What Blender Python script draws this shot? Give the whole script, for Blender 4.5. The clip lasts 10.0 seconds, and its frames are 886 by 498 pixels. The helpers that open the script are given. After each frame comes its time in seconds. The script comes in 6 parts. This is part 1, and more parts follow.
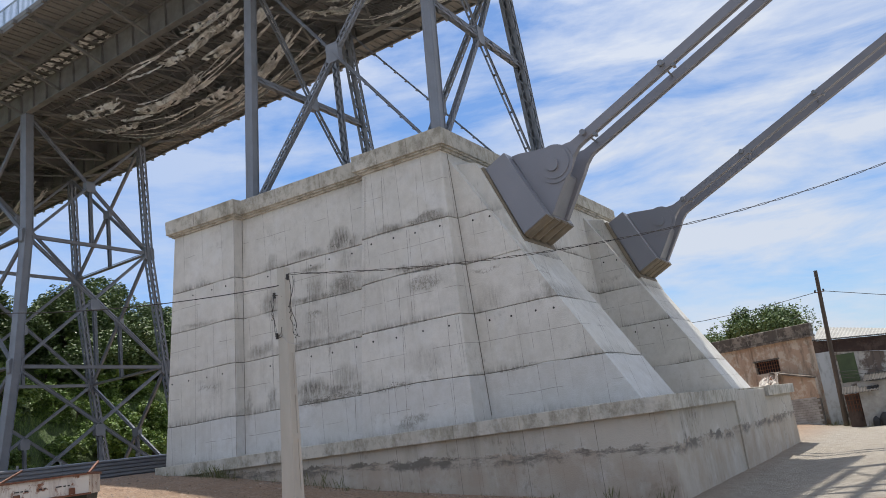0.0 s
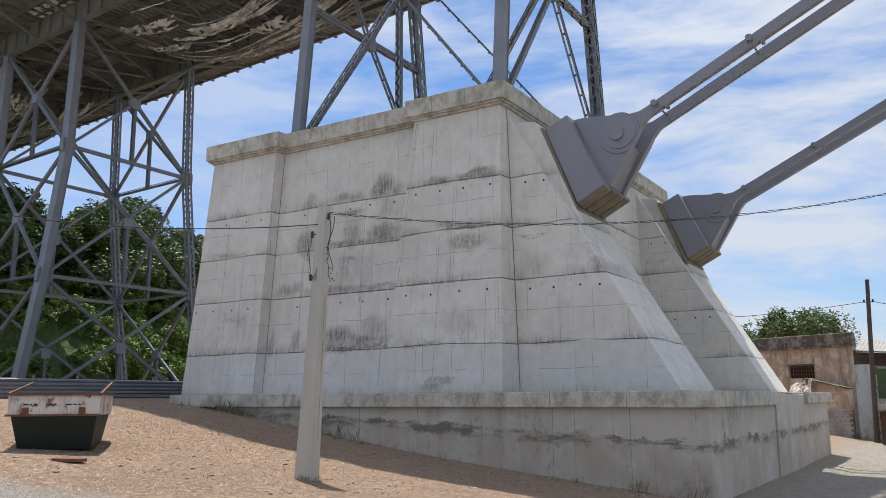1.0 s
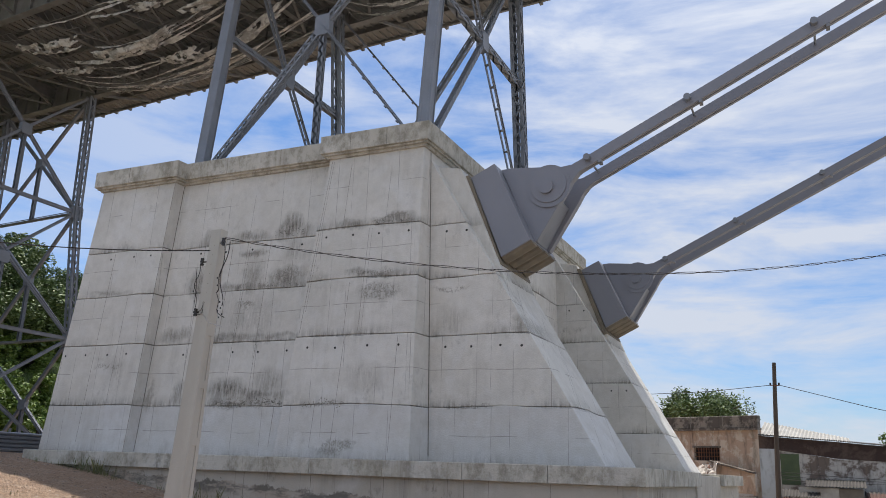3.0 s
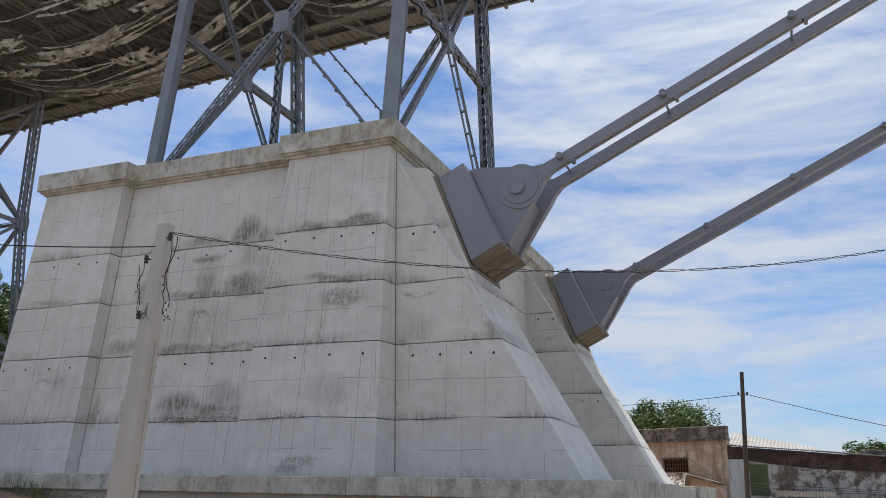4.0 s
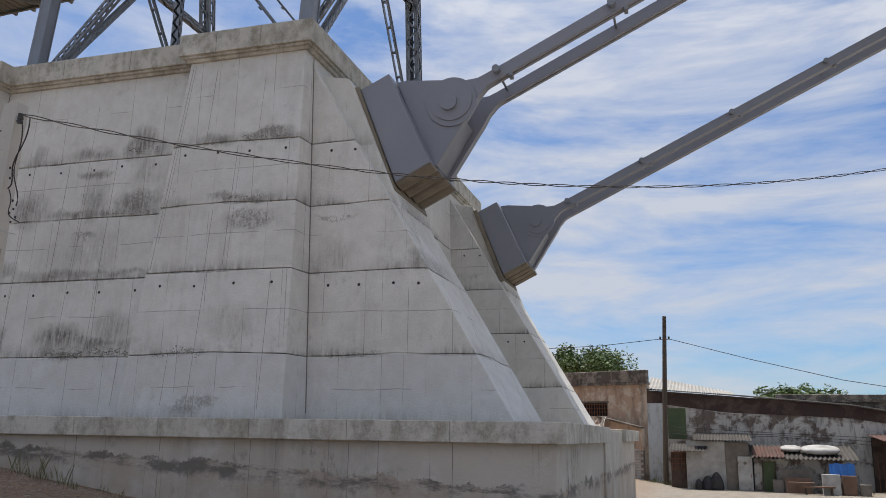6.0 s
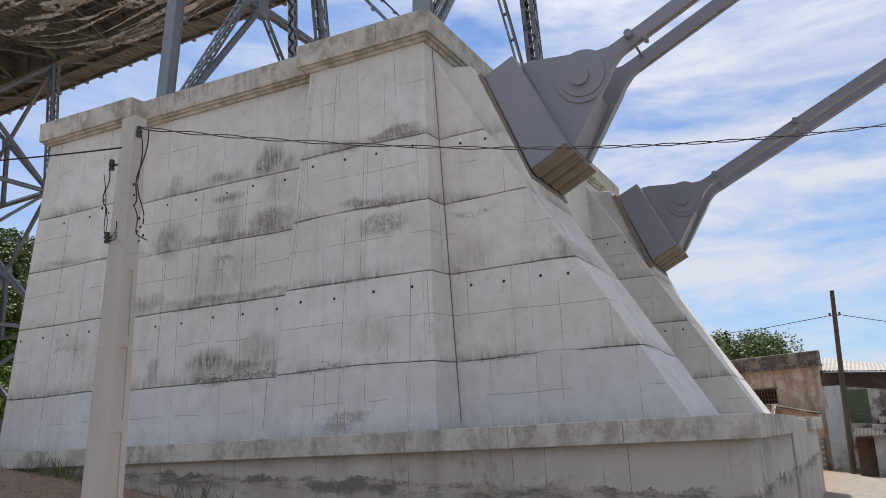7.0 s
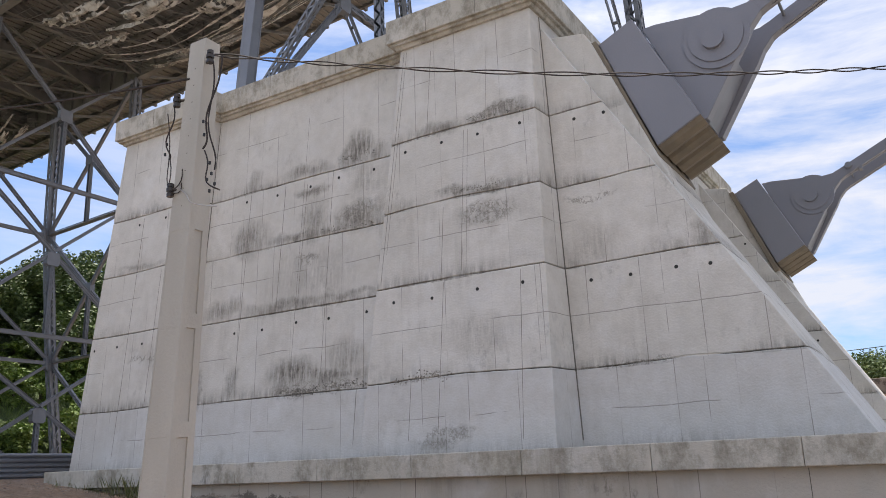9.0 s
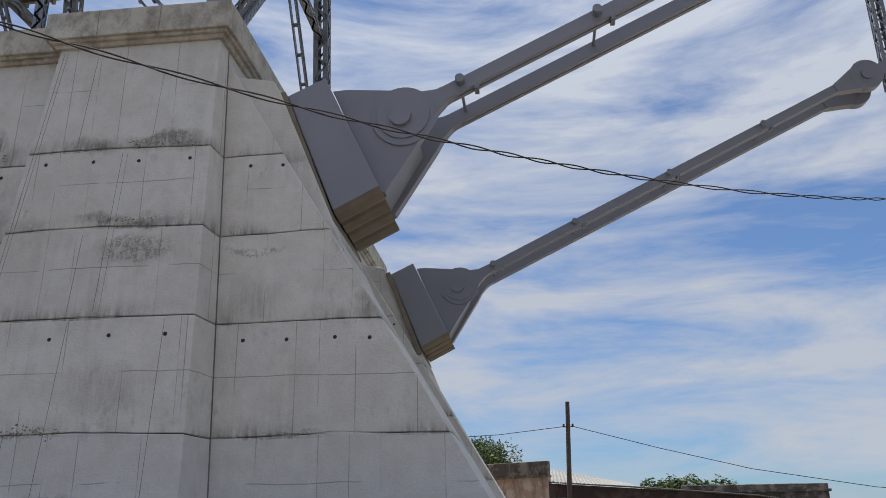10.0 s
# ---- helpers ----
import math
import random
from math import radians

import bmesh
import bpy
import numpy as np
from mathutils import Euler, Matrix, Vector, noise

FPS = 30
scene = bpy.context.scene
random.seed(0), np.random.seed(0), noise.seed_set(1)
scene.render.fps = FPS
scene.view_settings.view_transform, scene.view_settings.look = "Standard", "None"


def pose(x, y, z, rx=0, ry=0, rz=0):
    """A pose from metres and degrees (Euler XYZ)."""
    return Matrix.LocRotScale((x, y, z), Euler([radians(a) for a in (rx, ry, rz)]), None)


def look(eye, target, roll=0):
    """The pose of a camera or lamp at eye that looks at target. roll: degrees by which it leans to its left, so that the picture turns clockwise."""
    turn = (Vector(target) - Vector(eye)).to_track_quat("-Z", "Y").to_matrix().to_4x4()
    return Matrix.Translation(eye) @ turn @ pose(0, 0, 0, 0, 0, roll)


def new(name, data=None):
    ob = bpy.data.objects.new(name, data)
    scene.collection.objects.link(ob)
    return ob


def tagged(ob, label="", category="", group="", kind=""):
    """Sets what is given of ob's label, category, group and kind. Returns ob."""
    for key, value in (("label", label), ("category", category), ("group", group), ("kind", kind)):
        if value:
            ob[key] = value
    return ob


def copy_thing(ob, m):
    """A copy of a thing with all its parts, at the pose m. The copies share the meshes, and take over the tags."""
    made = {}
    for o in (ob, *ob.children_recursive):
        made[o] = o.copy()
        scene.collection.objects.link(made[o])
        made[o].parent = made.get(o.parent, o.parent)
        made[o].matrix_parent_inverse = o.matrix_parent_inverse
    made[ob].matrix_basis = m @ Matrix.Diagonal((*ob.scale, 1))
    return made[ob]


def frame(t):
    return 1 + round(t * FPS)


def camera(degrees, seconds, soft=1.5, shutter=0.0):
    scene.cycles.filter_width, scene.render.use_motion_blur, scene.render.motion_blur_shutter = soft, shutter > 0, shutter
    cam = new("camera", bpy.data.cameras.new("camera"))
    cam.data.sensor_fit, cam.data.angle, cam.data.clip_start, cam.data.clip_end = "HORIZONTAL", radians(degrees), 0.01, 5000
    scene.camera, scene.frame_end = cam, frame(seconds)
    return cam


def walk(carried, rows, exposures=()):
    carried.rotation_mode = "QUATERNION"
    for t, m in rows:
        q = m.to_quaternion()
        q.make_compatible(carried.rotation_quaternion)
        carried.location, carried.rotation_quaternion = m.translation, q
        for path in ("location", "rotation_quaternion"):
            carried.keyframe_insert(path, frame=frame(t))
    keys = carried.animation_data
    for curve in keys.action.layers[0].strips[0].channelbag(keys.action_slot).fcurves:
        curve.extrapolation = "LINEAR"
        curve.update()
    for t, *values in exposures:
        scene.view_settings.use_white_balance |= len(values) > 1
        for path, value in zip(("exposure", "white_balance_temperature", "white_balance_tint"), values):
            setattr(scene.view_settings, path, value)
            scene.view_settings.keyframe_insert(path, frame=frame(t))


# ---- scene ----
cam = camera(56.5, 10.0, soft=0.9)
PATH = [
    (0, (6.621, -23.413, 1.616), (5.663, -21.714, 2.06), -7.8),
    (0.5, (6.039, -22.899, 1.822), (4.999, -21.222, 2.151), 1.1),
    (1, (5.557, -22.46, 1.821), (4.518, -20.788, 2.177), -0.3),
    (1.5, (5.142, -21.842, 1.807), (4.237, -20.103, 2.205), -1.5),
    (2, (4.888, -21.602, 1.756), (3.98, -19.869, 2.169), 0.7),
    (2.5, (4.51, -21.038, 1.759), (3.647, -19.296, 2.229), 1.9),
    (4, (3.396, -19.199, 1.737), (2.66, -17.426, 2.295), 1.0),
    (4.5, (3.018, -18.603, 1.728), (2.416, -16.76, 2.218), 1.5),
    (5, (2.814, -17.982, 1.718), (2.352, -16.085, 2.149), 1.6),
    (6.3, (2.305, -16.522, 1.706), (1.62, -14.697, 2.156), 0.2),
    (6.5, (2.167, -16.253, 1.706), (1.336, -14.491, 2.159), -2.1),
    (7, (1.678, -15.651, 1.752), (0.82, -13.902, 2.205), -2.7),
    (7.5, (1.271, -15.171, 1.577), (0.247, -13.513, 2.031), -3.3),
    (8, (0.805, -14.694, 1.564), (-0.261, -13.065, 2.025), -3.1),
    (8.5, (0.221, -14.212, 1.553), (-0.856, -12.598, 2.035), -2.9),
    (9, (-0.302, -13.611, 1.65), (-1.308, -11.962, 2.171), -2.0),
    (9.5, (-0.706, -13.062, 1.785), (-1.260, -11.231, 2.368), 1.0),
    (10, (-0.952, -12.569, 1.843), (-1.157, -10.690, 2.500), -0.7),
]
EXPOSURES = [(0.0, 0.34, 6450, 9), (1.5, 0.36, 6500, 9), (2.5, 0.31, 6500, 10), (4.0, 0.20, 6470, 10), (5.0, 0.02, 6500, 10), (6.5, 0.22, 6600, 11), (7.5, 0.52, 6650, 12), (9.0, 0.62, 6800, 13), (9.5, 0.16, 6560, 11), (10.0, -0.09, 6450, 10)]
walk(cam, [(t, look(eye, target, roll)) for t, eye, target, roll in PATH], exposures=EXPOSURES)

# ---- world and sun ----
SUN_FROM = Vector((-0.235, 0.165, 1.0)).normalized()
world = bpy.data.worlds.new("sky")
scene.world = world
world.use_nodes = True
wn, wl = world.node_tree.nodes, world.node_tree.links
wn.clear()
w_out = wn.new("ShaderNodeOutputWorld")
w_bg = wn.new("ShaderNodeBackground")
w_sky = wn.new("ShaderNodeTexSky")
w_sky.sky_type = "NISHITA"
w_sky.sun_disc = False
w_sky.sun_elevation = math.asin(SUN_FROM.z)
w_sky.sun_rotation = math.atan2(SUN_FROM.x, SUN_FROM.y)
w_sky.air_density, w_sky.dust_density, w_sky.ozone_density = 1.0, 0.6, 3.0
w_co = wn.new("ShaderNodeTexCoord")
w_map = wn.new("ShaderNodeMapping")
w_map.inputs["Rotation"].default_value = (0.0, radians(-9), radians(20))
w_map.inputs["Scale"].default_value = (2.0, 2.1, 9.5)
w_n1 = wn.new("ShaderNodeTexNoise")
w_n1.inputs["Scale"].default_value = 1.5
w_n1.inputs["Detail"].default_value = 9.0
w_n1.inputs["Roughness"].default_value = 0.60
w_n1.inputs["Distortion"].default_value = 0.35
w_r1 = wn.new("ShaderNodeValToRGB")
w_r1.color_ramp.elements[0].position = 0.35
w_r1.color_ramp.elements[0].color = (0.12, 0.12, 0.12, 1)
w_r1.color_ramp.elements[1].position = 0.585
w_r1.color_ramp.elements[1].color = (0.92, 0.92, 0.92, 1)
w_sc = wn.new("ShaderNodeVectorMath")
w_sc.operation = "SCALE"
w_sc.inputs["Scale"].default_value = 0.095
w_tint = wn.new("ShaderNodeVectorMath")
w_tint.operation = "MULTIPLY"
w_tint.inputs[1].default_value = (0.61, 0.93, 1.25)
w_mix = wn.new("ShaderNodeMix")
w_mix.data_type = "RGBA"
# cirrus grows brighter towards the zenith
w_sep = wn.new("ShaderNodeSeparateXYZ")
w_pow = wn.new("ShaderNodeMath")
w_pow.operation = "POWER"
w_pow.inputs[1].default_value = 3.0
w_abs = wn.new("ShaderNodeMath")
w_abs.operation = "MAXIMUM"
w_abs.inputs[1].default_value = 0.0
w_mad = wn.new("ShaderNodeMath")
w_mad.operation = "MULTIPLY_ADD"
w_mad.inputs[1].default_value = 0.85
w_mad.inputs[2].default_value = 0.59
w_cl = wn.new("ShaderNodeVectorMath")
w_cl.operation = "SCALE"
w_cl.inputs[0].default_value = (0.93, 0.985, 1.10)
wl.new(w_co.outputs["Generated"], w_sep.inputs[0])
wl.new(w_sep.outputs["Z"], w_abs.inputs[0])
wl.new(w_abs.outputs[0], w_pow.inputs[0])
wl.new(w_pow.outputs[0], w_mad.inputs[0])
wl.new(w_mad.outputs[0], w_cl.inputs["Scale"])
wl.new(w_cl.outputs["Vector"], w_mix.inputs["B"])
wl.new(w_co.outputs["Generated"], w_map.inputs["Vector"])
wl.new(w_map.outputs["Vector"], w_n1.inputs["Vector"])
wl.new(w_n1.outputs["Fac"], w_r1.inputs["Fac"])
wl.new(w_sky.outputs["Color"], w_sc.inputs[0])
wl.new(w_sc.outputs["Vector"], w_tint.inputs[0])
wl.new(w_tint.outputs["Vector"], w_mix.inputs["A"])
w_west = wn.new("ShaderNodeMapRange")
w_west.inputs["From Min"].default_value, w_west.inputs["From Max"].default_value = -0.85, -0.30
w_west.inputs["To Min"].default_value, w_west.inputs["To Max"].default_value = 0.5, 1.0
w_thin = wn.new("ShaderNodeVectorMath")
w_thin.operation = "SCALE"
wl.new(w_sep.outputs["X"], w_west.inputs["Value"])
wl.new(w_r1.outputs["Color"], w_thin.inputs[0])
wl.new(w_west.outputs["Result"], w_thin.inputs["Scale"])
wl.new(w_thin.outputs["Vector"], w_mix.inputs["Factor"])
wl.new(w_mix.outputs["Result"], w_bg.inputs["Color"])
w_bg.inputs["Strength"].default_value = 1.0
wl.new(w_bg.outputs["Background"], w_out.inputs["Surface"])

sun = new("sun", bpy.data.lights.new("sun", "SUN"))
sun.data.energy = 4.8
sun.data.angle = radians(0.6)
sun.data.color = (1.0, 0.95, 0.87)
sun.matrix_world = look(SUN_FROM * 80, (0, 0, 0))


# ---- materials ----
def mat_new(name, rough=0.8, metal=0.0):
    m = bpy.data.materials.new(name)
    m.use_nodes = True
    b = m.node_tree.nodes["Principled BSDF"]
    b.inputs["Roughness"].default_value = rough
    b.inputs["Metallic"].default_value = metal
    return m, m.node_tree.nodes, m.node_tree.links, b


def coords(n, l, scale=(1, 1, 1)):
    # world-sized coordinates, the same for every part
    g = n.new("ShaderNodeNewGeometry")
    mp = n.new("ShaderNodeMapping")
    mp.inputs["Scale"].default_value = scale
    l.new(g.outputs["Position"], mp.inputs["Vector"])
    return mp.outputs["Vector"]


def noise_fac(n, l, scale, detail=6, rough=0.6, stretch=(1, 1, 1), lo=0.35, hi=0.65, dist=0.0):
    t = n.new("ShaderNodeTexNoise")
    t.inputs["Scale"].default_value = scale
    t.inputs["Detail"].default_value = detail
    t.inputs["Roughness"].default_value = rough
    t.inputs["Distortion"].default_value = dist
    l.new(coords(n, l, stretch), t.inputs["Vector"])
    r = n.new("ShaderNodeMapRange")
    r.inputs["From Min"].default_value = lo
    r.inputs["From Max"].default_value = hi
    l.new(t.outputs["Fac"], r.inputs["Value"])
    return r.outputs["Result"]


def mixc(n, l, fac, a, b, blend="MIX"):
    x = n.new("ShaderNodeMix")
    x.data_type = "RGBA"
    x.blend_type = blend
    for sock, v in (("Factor", fac), ("A", a), ("B", b)):
        if isinstance(v, (int, float)):
            x.inputs[sock].default_value = v
        elif isinstance(v, tuple):
            x.inputs[sock].default_value = (*v, 1)
        else:
            l.new(v, x.inputs[sock])
    return x.outputs["Result"]


def mathn(n, l, op, a, b=0.0):
    x = n.new("ShaderNodeMath")
    x.operation = op
    x.use_clamp = op in ("MULTIPLY", "SUBTRACT")
    for i, v in enumerate((a, b)):
        if isinstance(v, (int, float)):
            x.inputs[i].default_value = v
        else:
            l.new(v, x.inputs[i])
    return x.outputs[0]


def bump(n, l, b, fac, strength=0.3, dist=0.02):
    bp = n.new("ShaderNodeBump")
    bp.inputs["Strength"].default_value = strength
    bp.inputs["Distance"].default_value = dist
    l.new(fac, bp.inputs["Height"])
    l.new(bp.outputs["Normal"], b.inputs["Normal"])


def simple(name, a, c, scale=3.0, rough=0.8, metal=0.0, bumpy=0.2, stretch=(1, 1, 1), grain=30.0):
    m, n, l, b = mat_new(name, rough, metal)
    f1 = noise_fac(n, l, scale, stretch=stretch)
    f2 = noise_fac(n, l, grain, detail=3, lo=0.3, hi=0.7)
    col = mixc(n, l, f1, a, c)
    dark = tuple(v * 0.8 for v in a)
    col = mixc(n, l, mathn(n, l, "MULTIPLY", f2, 0.35), col, dark)
    l.new(col, b.inputs["Base Color"])
    if bumpy:
        bump(n, l, b, f2, bumpy, 0.01)
    return m


STAINS = (
    (-16.2, 9.75, 0.25, 0.35, 0.45), (-14.2, 9.60, 0.75, 0.20, 0.8), (-12.55, 9.80, 0.45, 0.50, 1.0), (-11.9, 9.65, 0.3, 0.2, 0.6),
    (-16.2, 8.0, 0.65, 0.5, 0.85), (-14.0, 8.95, 0.55, 0.16, 0.85), (-13.9, 8.1, 0.45, 0.7, 0.7), (-12.5, 7.95, 0.7, 0.40, 0.85), (-14.0, 7.74, 1.5, 0.16, 0.9),
    (-12.3, 9.0, 0.4, 0.5, 0.4), (-14.1, 7.05, 0.4, 0.14, 0.6), (-14.0, 6.6, 1.5, 0.9, 0.35), (-16.9, 6.1, 0.6, 0.25, 0.7), (-14.6, 5.95, 1.5, 0.16, 0.8),
    (-12.8, 5.92, 0.9, 0.12, 0.65), (-14.3, 4.1, 0.8, 0.36, 1.0), (-13.4, 3.98, 1.6, 0.2, 0.9), (-12.7, 4.3, 0.55, 0.5, 0.55), (-16.4, 4.1, 0.25, 0.4, 0.7),
    (-9.7, 9.50, 0.6, 0.16, 0.75), (-8.2, 9.52, 0.8, 0.22, 0.8), (-9.3, 7.85, 0.5, 0.10, 0.7), (-8.3, 7.72, 0.5, 0.10, 0.7),
    (-8.4, 7.1, 0.9, 0.30, 0.4), (-8.7, 4.4, 0.9, 0.4, 0.3), (-9.8, 2.22, 0.5, 0.16, 0.45), (-9.2, 2.40, 0.35, 0.14, 0.4), (-6.4, 6.2, 0.6, 0.45, 0.35),
    (-3.95, 6.1, 0.3, 0.3, 0.5), (-17.7, 4.0, 0.12, 0.5, 0.7), (-20.2, 7.75, 0.9, 0.08, 0.5), (-19.3, 5.0, 0.5, 0.3, 0.25))


SPALLS = ((-14.2, 3.68, 0.8, 0.16), (-12.8, 3.70, 0.8, 0.12), (-10.2, 3.62, 0.7, 0.08), (-8.5, 7.15, 0.75, 0.28), (-8.8, 7.82, 0.8, 0.10), (-14.0, 8.95, 0.5, 0.10), (-12.5, 8.1, 0.6, 0.25),
          (-9.5, 2.35, 0.7, 0.20), (-14.1, 7.05, 0.35, 0.14), (-5.8, 3.60, 0.9, 0.06), (-6.4, 7.25, 0.5, 0.10), (-19.5, 5.0, 0.6, 0.12), (-8.2, 9.62, 0.7, 0.10))


def concrete(name, a=(0.63, 0.60, 0.55), c=(0.55, 0.52, 0.465), stain=1.0, lines=True, moss=0.0, field=False, band=False):
    m, n, l, b = mat_new(name, 0.88)
    big = noise_fac(n, l, 0.35, detail=5, lo=0.3, hi=0.7)
    col = mixc(n, l, big, a, c)
    mott = noise_fac(n, l, 2.2, detail=8, rough=0.7, lo=0.4, hi=0.75)
    col = mixc(n, l, mathn(n, l, "MULTIPLY", mott, 0.5), col, (0.42, 0.395, 0.345))
    pale = noise_fac(n, l, 0.9, detail=7, rough=0.65, lo=0.52, hi=0.68, dist=0.4)
    col = mixc(n, l, mathn(n, l, "MULTIPLY", pale, 0.35), col, (0.70, 0.70, 0.69))
    # narrow streaks that run down from the pour joints
    streak = noise_fac(n, l, 2.6, detail=6, rough=0.65, stretch=(1.6, 1.6, 0.10), lo=0.42, hi=0.78)
    patch = noise_fac(n, l, 0.42, detail=4, lo=0.48, hi=0.70)
    drip = mathn(n, l, "MULTIPLY", streak, patch)
    col = mixc(n, l, mathn(n, l, "MULTIPLY", drip, 0.65 * stain), col, (0.24, 0.215, 0.175))
    mould = noise_fac(n, l, 5.0, detail=9, rough=0.75, stretch=(1, 1, 0.55), lo=0.50, hi=0.70)
    mpatch = noise_fac(n, l, 0.5, detail=3, lo=0.54, hi=0.68, stretch=(1, 1, 1.3))
    col = mixc(n, l, mathn(n, l, "MULTIPLY", mathn(n, l, "MULTIPLY", mould, mpatch), 0.8 * stain), col, (0.085, 0.08, 0.062))
    if field:
        # soot and algae patches with upright streaks: centre x and z, half width, half height, strength
        g0 = n.new("ShaderNodeNewGeometry")
        front = n.new("ShaderNodeMapRange")
        front.inputs["From Min"].default_value, front.inputs["From Max"].default_value = 6.0, 4.0
        s0 = n.new("ShaderNodeSeparateXYZ")
        l.new(g0.outputs["Position"], s0.inputs[0])
        l.new(s0.outputs["Y"], front.inputs["Value"])
        rag_ = n.new("ShaderNodeTexNoise")
        rag_.inputs["Scale"].default_value, rag_.inputs["Detail"].default_value, rag_.inputs["Roughness"].default_value = 1.6, 6.0, 0.65
        l.new(g0.outputs["Position"], rag_.inputs["Vector"])
        shift = n.new("ShaderNodeVectorMath")
        shift.operation = "MULTIPLY_ADD"
        shift.inputs[1].default_value = (0.9, 0.0, 0.7)
        l.new(rag_.outputs["Color"], shift.inputs[0])
        l.new(g0.outputs["Position"], shift.inputs[2])
        fac = None
        for bx, bz, rx, rz, amount in STAINS:
            away = n.new("ShaderNodeVectorMath")
            away.operation = "SUBTRACT"
            away.inputs[1].default_value = (bx + 0.45, 0.0, bz + 0.35)
            l.new(shift.outputs[0], away.inputs[0])
            norm_ = n.new("ShaderNodeVectorMath")
            norm_.operation = "MULTIPLY"
            norm_.inputs[1].default_value = (1 / rx, 0.0, 1 / rz)
            l.new(away.outputs[0], norm_.inputs[0])
            far_ = n.new("ShaderNodeVectorMath")
            far_.operation = "LENGTH"
            l.new(norm_.outputs[0], far_.inputs[0])
            r = n.new("ShaderNodeMapRange")
            r.inputs["From Min"].default_value, r.inputs["From Max"].default_value, r.inputs["To Max"].default_value = 1.35, 0.35, amount
            l.new(far_.outputs["Value"], r.inputs["Value"])
            fac = r.outputs["Result"] if fac is None else mathn(n, l, "MAXIMUM", fac, r.outputs["Result"])
        fac = mathn(n, l, "MULTIPLY", fac, front.outputs["Result"])
        sp = noise_fac(n, l, 5.0, detail=9, rough=0.78, stretch=(2.6, 2.6, 0.22), lo=0.36, hi=0.57)
        gr_ = noise_fac(n, l, 14.0, detail=7, rough=0.8, lo=0.35, hi=0.62)
        soft_ = mathn(n, l, "MULTIPLY", mathn(n, l, "MULTIPLY", fac, noise_fac(n, l, 2.2, detail=8, rough=0.75, stretch=(1.6, 1.6, 0.5), lo=0.35, hi=0.58)), 0.5)
        col = mixc(n, l, soft_, col, (0.26, 0.225, 0.165))
        col = mixc(n, l, mathn(n, l, "MULTIPLY", mathn(n, l, "MULTIPLY", fac, sp), mathn(n, l, "ADD", mathn(n, l, "MULTIPLY", gr_, 0.6), 0.5)), col, (0.055, 0.048, 0.036))
        # spalled skin: ragged broken contours
        worn = None
        for bx, bz, rx, rz in SPALLS:
            away = n.new("ShaderNodeVectorMath")
            away.operation = "SUBTRACT"
            away.inputs[1].default_value = (bx + 0.45, 0.0, bz + 0.35)
            l.new(shift.outputs[0], away.inputs[0])
            norm_ = n.new("ShaderNodeVectorMath")
            norm_.operation = "MULTIPLY"
            norm_.inputs[1].default_value = (1 / rx, 0.0, 1 / rz)
            l.new(away.outputs[0], norm_.inputs[0])
            far_ = n.new("ShaderNodeVectorMath")
            far_.operation = "LENGTH"
            l.new(norm_.outputs[0], far_.inputs[0])
            r = n.new("ShaderNodeMapRange")
            r.inputs["From Min"].default_value, r.inputs["From Max"].default_value = 1.2, 0.7
            l.new(far_.outputs["Value"], r.inputs["Value"])
            worn = r.outputs["Result"] if worn is None else mathn(n, l, "MAXIMUM", worn, r.outputs["Result"])
        worn = mathn(n, l, "MULTIPLY", worn, front.outputs["Result"])
        cn = n.new("ShaderNodeTexNoise")
        cn.inputs["Scale"].default_value, cn.inputs["Detail"].default_value, cn.inputs["Roughness"].default_value = 5.0, 8.0, 0.7
        l.new(g0.outputs["Position"], cn.inputs["Vector"])
        rim = n.new("ShaderNodeMapRange")
        rim.inputs["From Min"].default_value, rim.inputs["From Max"].default_value = 0.045, 0.008
        l.new(mathn(n, l, "ABSOLUTE", mathn(n, l, "ADD", cn.outputs["Fac"], -0.5)), rim.inputs["Value"])
        spall = mathn(n, l, "MULTIPLY", worn, rim.outputs["Result"])
        col = mixc(n, l, mathn(n, l, "MULTIPLY", spall, 0.65), col, (0.12, 0.105, 0.08))

    if moss:
        mo = noise_fac(n, l, 2.0, detail=9, rough=0.75, stretch=(1, 1, 0.7), lo=0.45, hi=0.62)
        col = mixc(n, l, mathn(n, l, "MULTIPLY", mo, moss), col, (0.19, 0.172, 0.125))
    fine = noise_fac(n, l, 22.0, detail=4, lo=0.3, hi=0.7)
    col = mixc(n, l, mathn(n, l, "MULTIPLY", fine, 0.16), col, (0.36, 0.335, 0.29))
    pits = noise_fac(n, l, 48.0, detail=3, rough=0.7, lo=0.66, hi=0.74)
    col = mixc(n, l, mathn(n, l, "MULTIPLY", pits, 0.5), col, (0.17, 0.155, 0.13))
    height = fine
    if lines:
        # upright seams of the shuttering, which change at each pour, and the joints' own dirt
        g = n.new("ShaderNodeNewGeometry")
        sep = n.new("ShaderNodeSeparateXYZ")
        l.new(g.outputs["Position"], sep.inputs[0])
        wob_ = n.new("ShaderNodeTexNoise")
        wob_.inputs["Scale"].default_value = 0.7
        wob_.inputs["Detail"].default_value = 5.0
        l.new(g.outputs["Position"], wob_.inputs["Vector"])
        height_z = n.new("ShaderNodeMath")
        height_z.operation = "MULTIPLY_ADD"
        height_z.inputs[1].default_value = 0.16
        l.new(wob_.outputs["Fac"], height_z.inputs[0])
        l.new(sep.outputs["Z"], height_z.inputs[2])
        hz_ = mathn(n, l, "ADD", height_z.outputs[0], -0.08)
        pour, tufts = 0.5, None
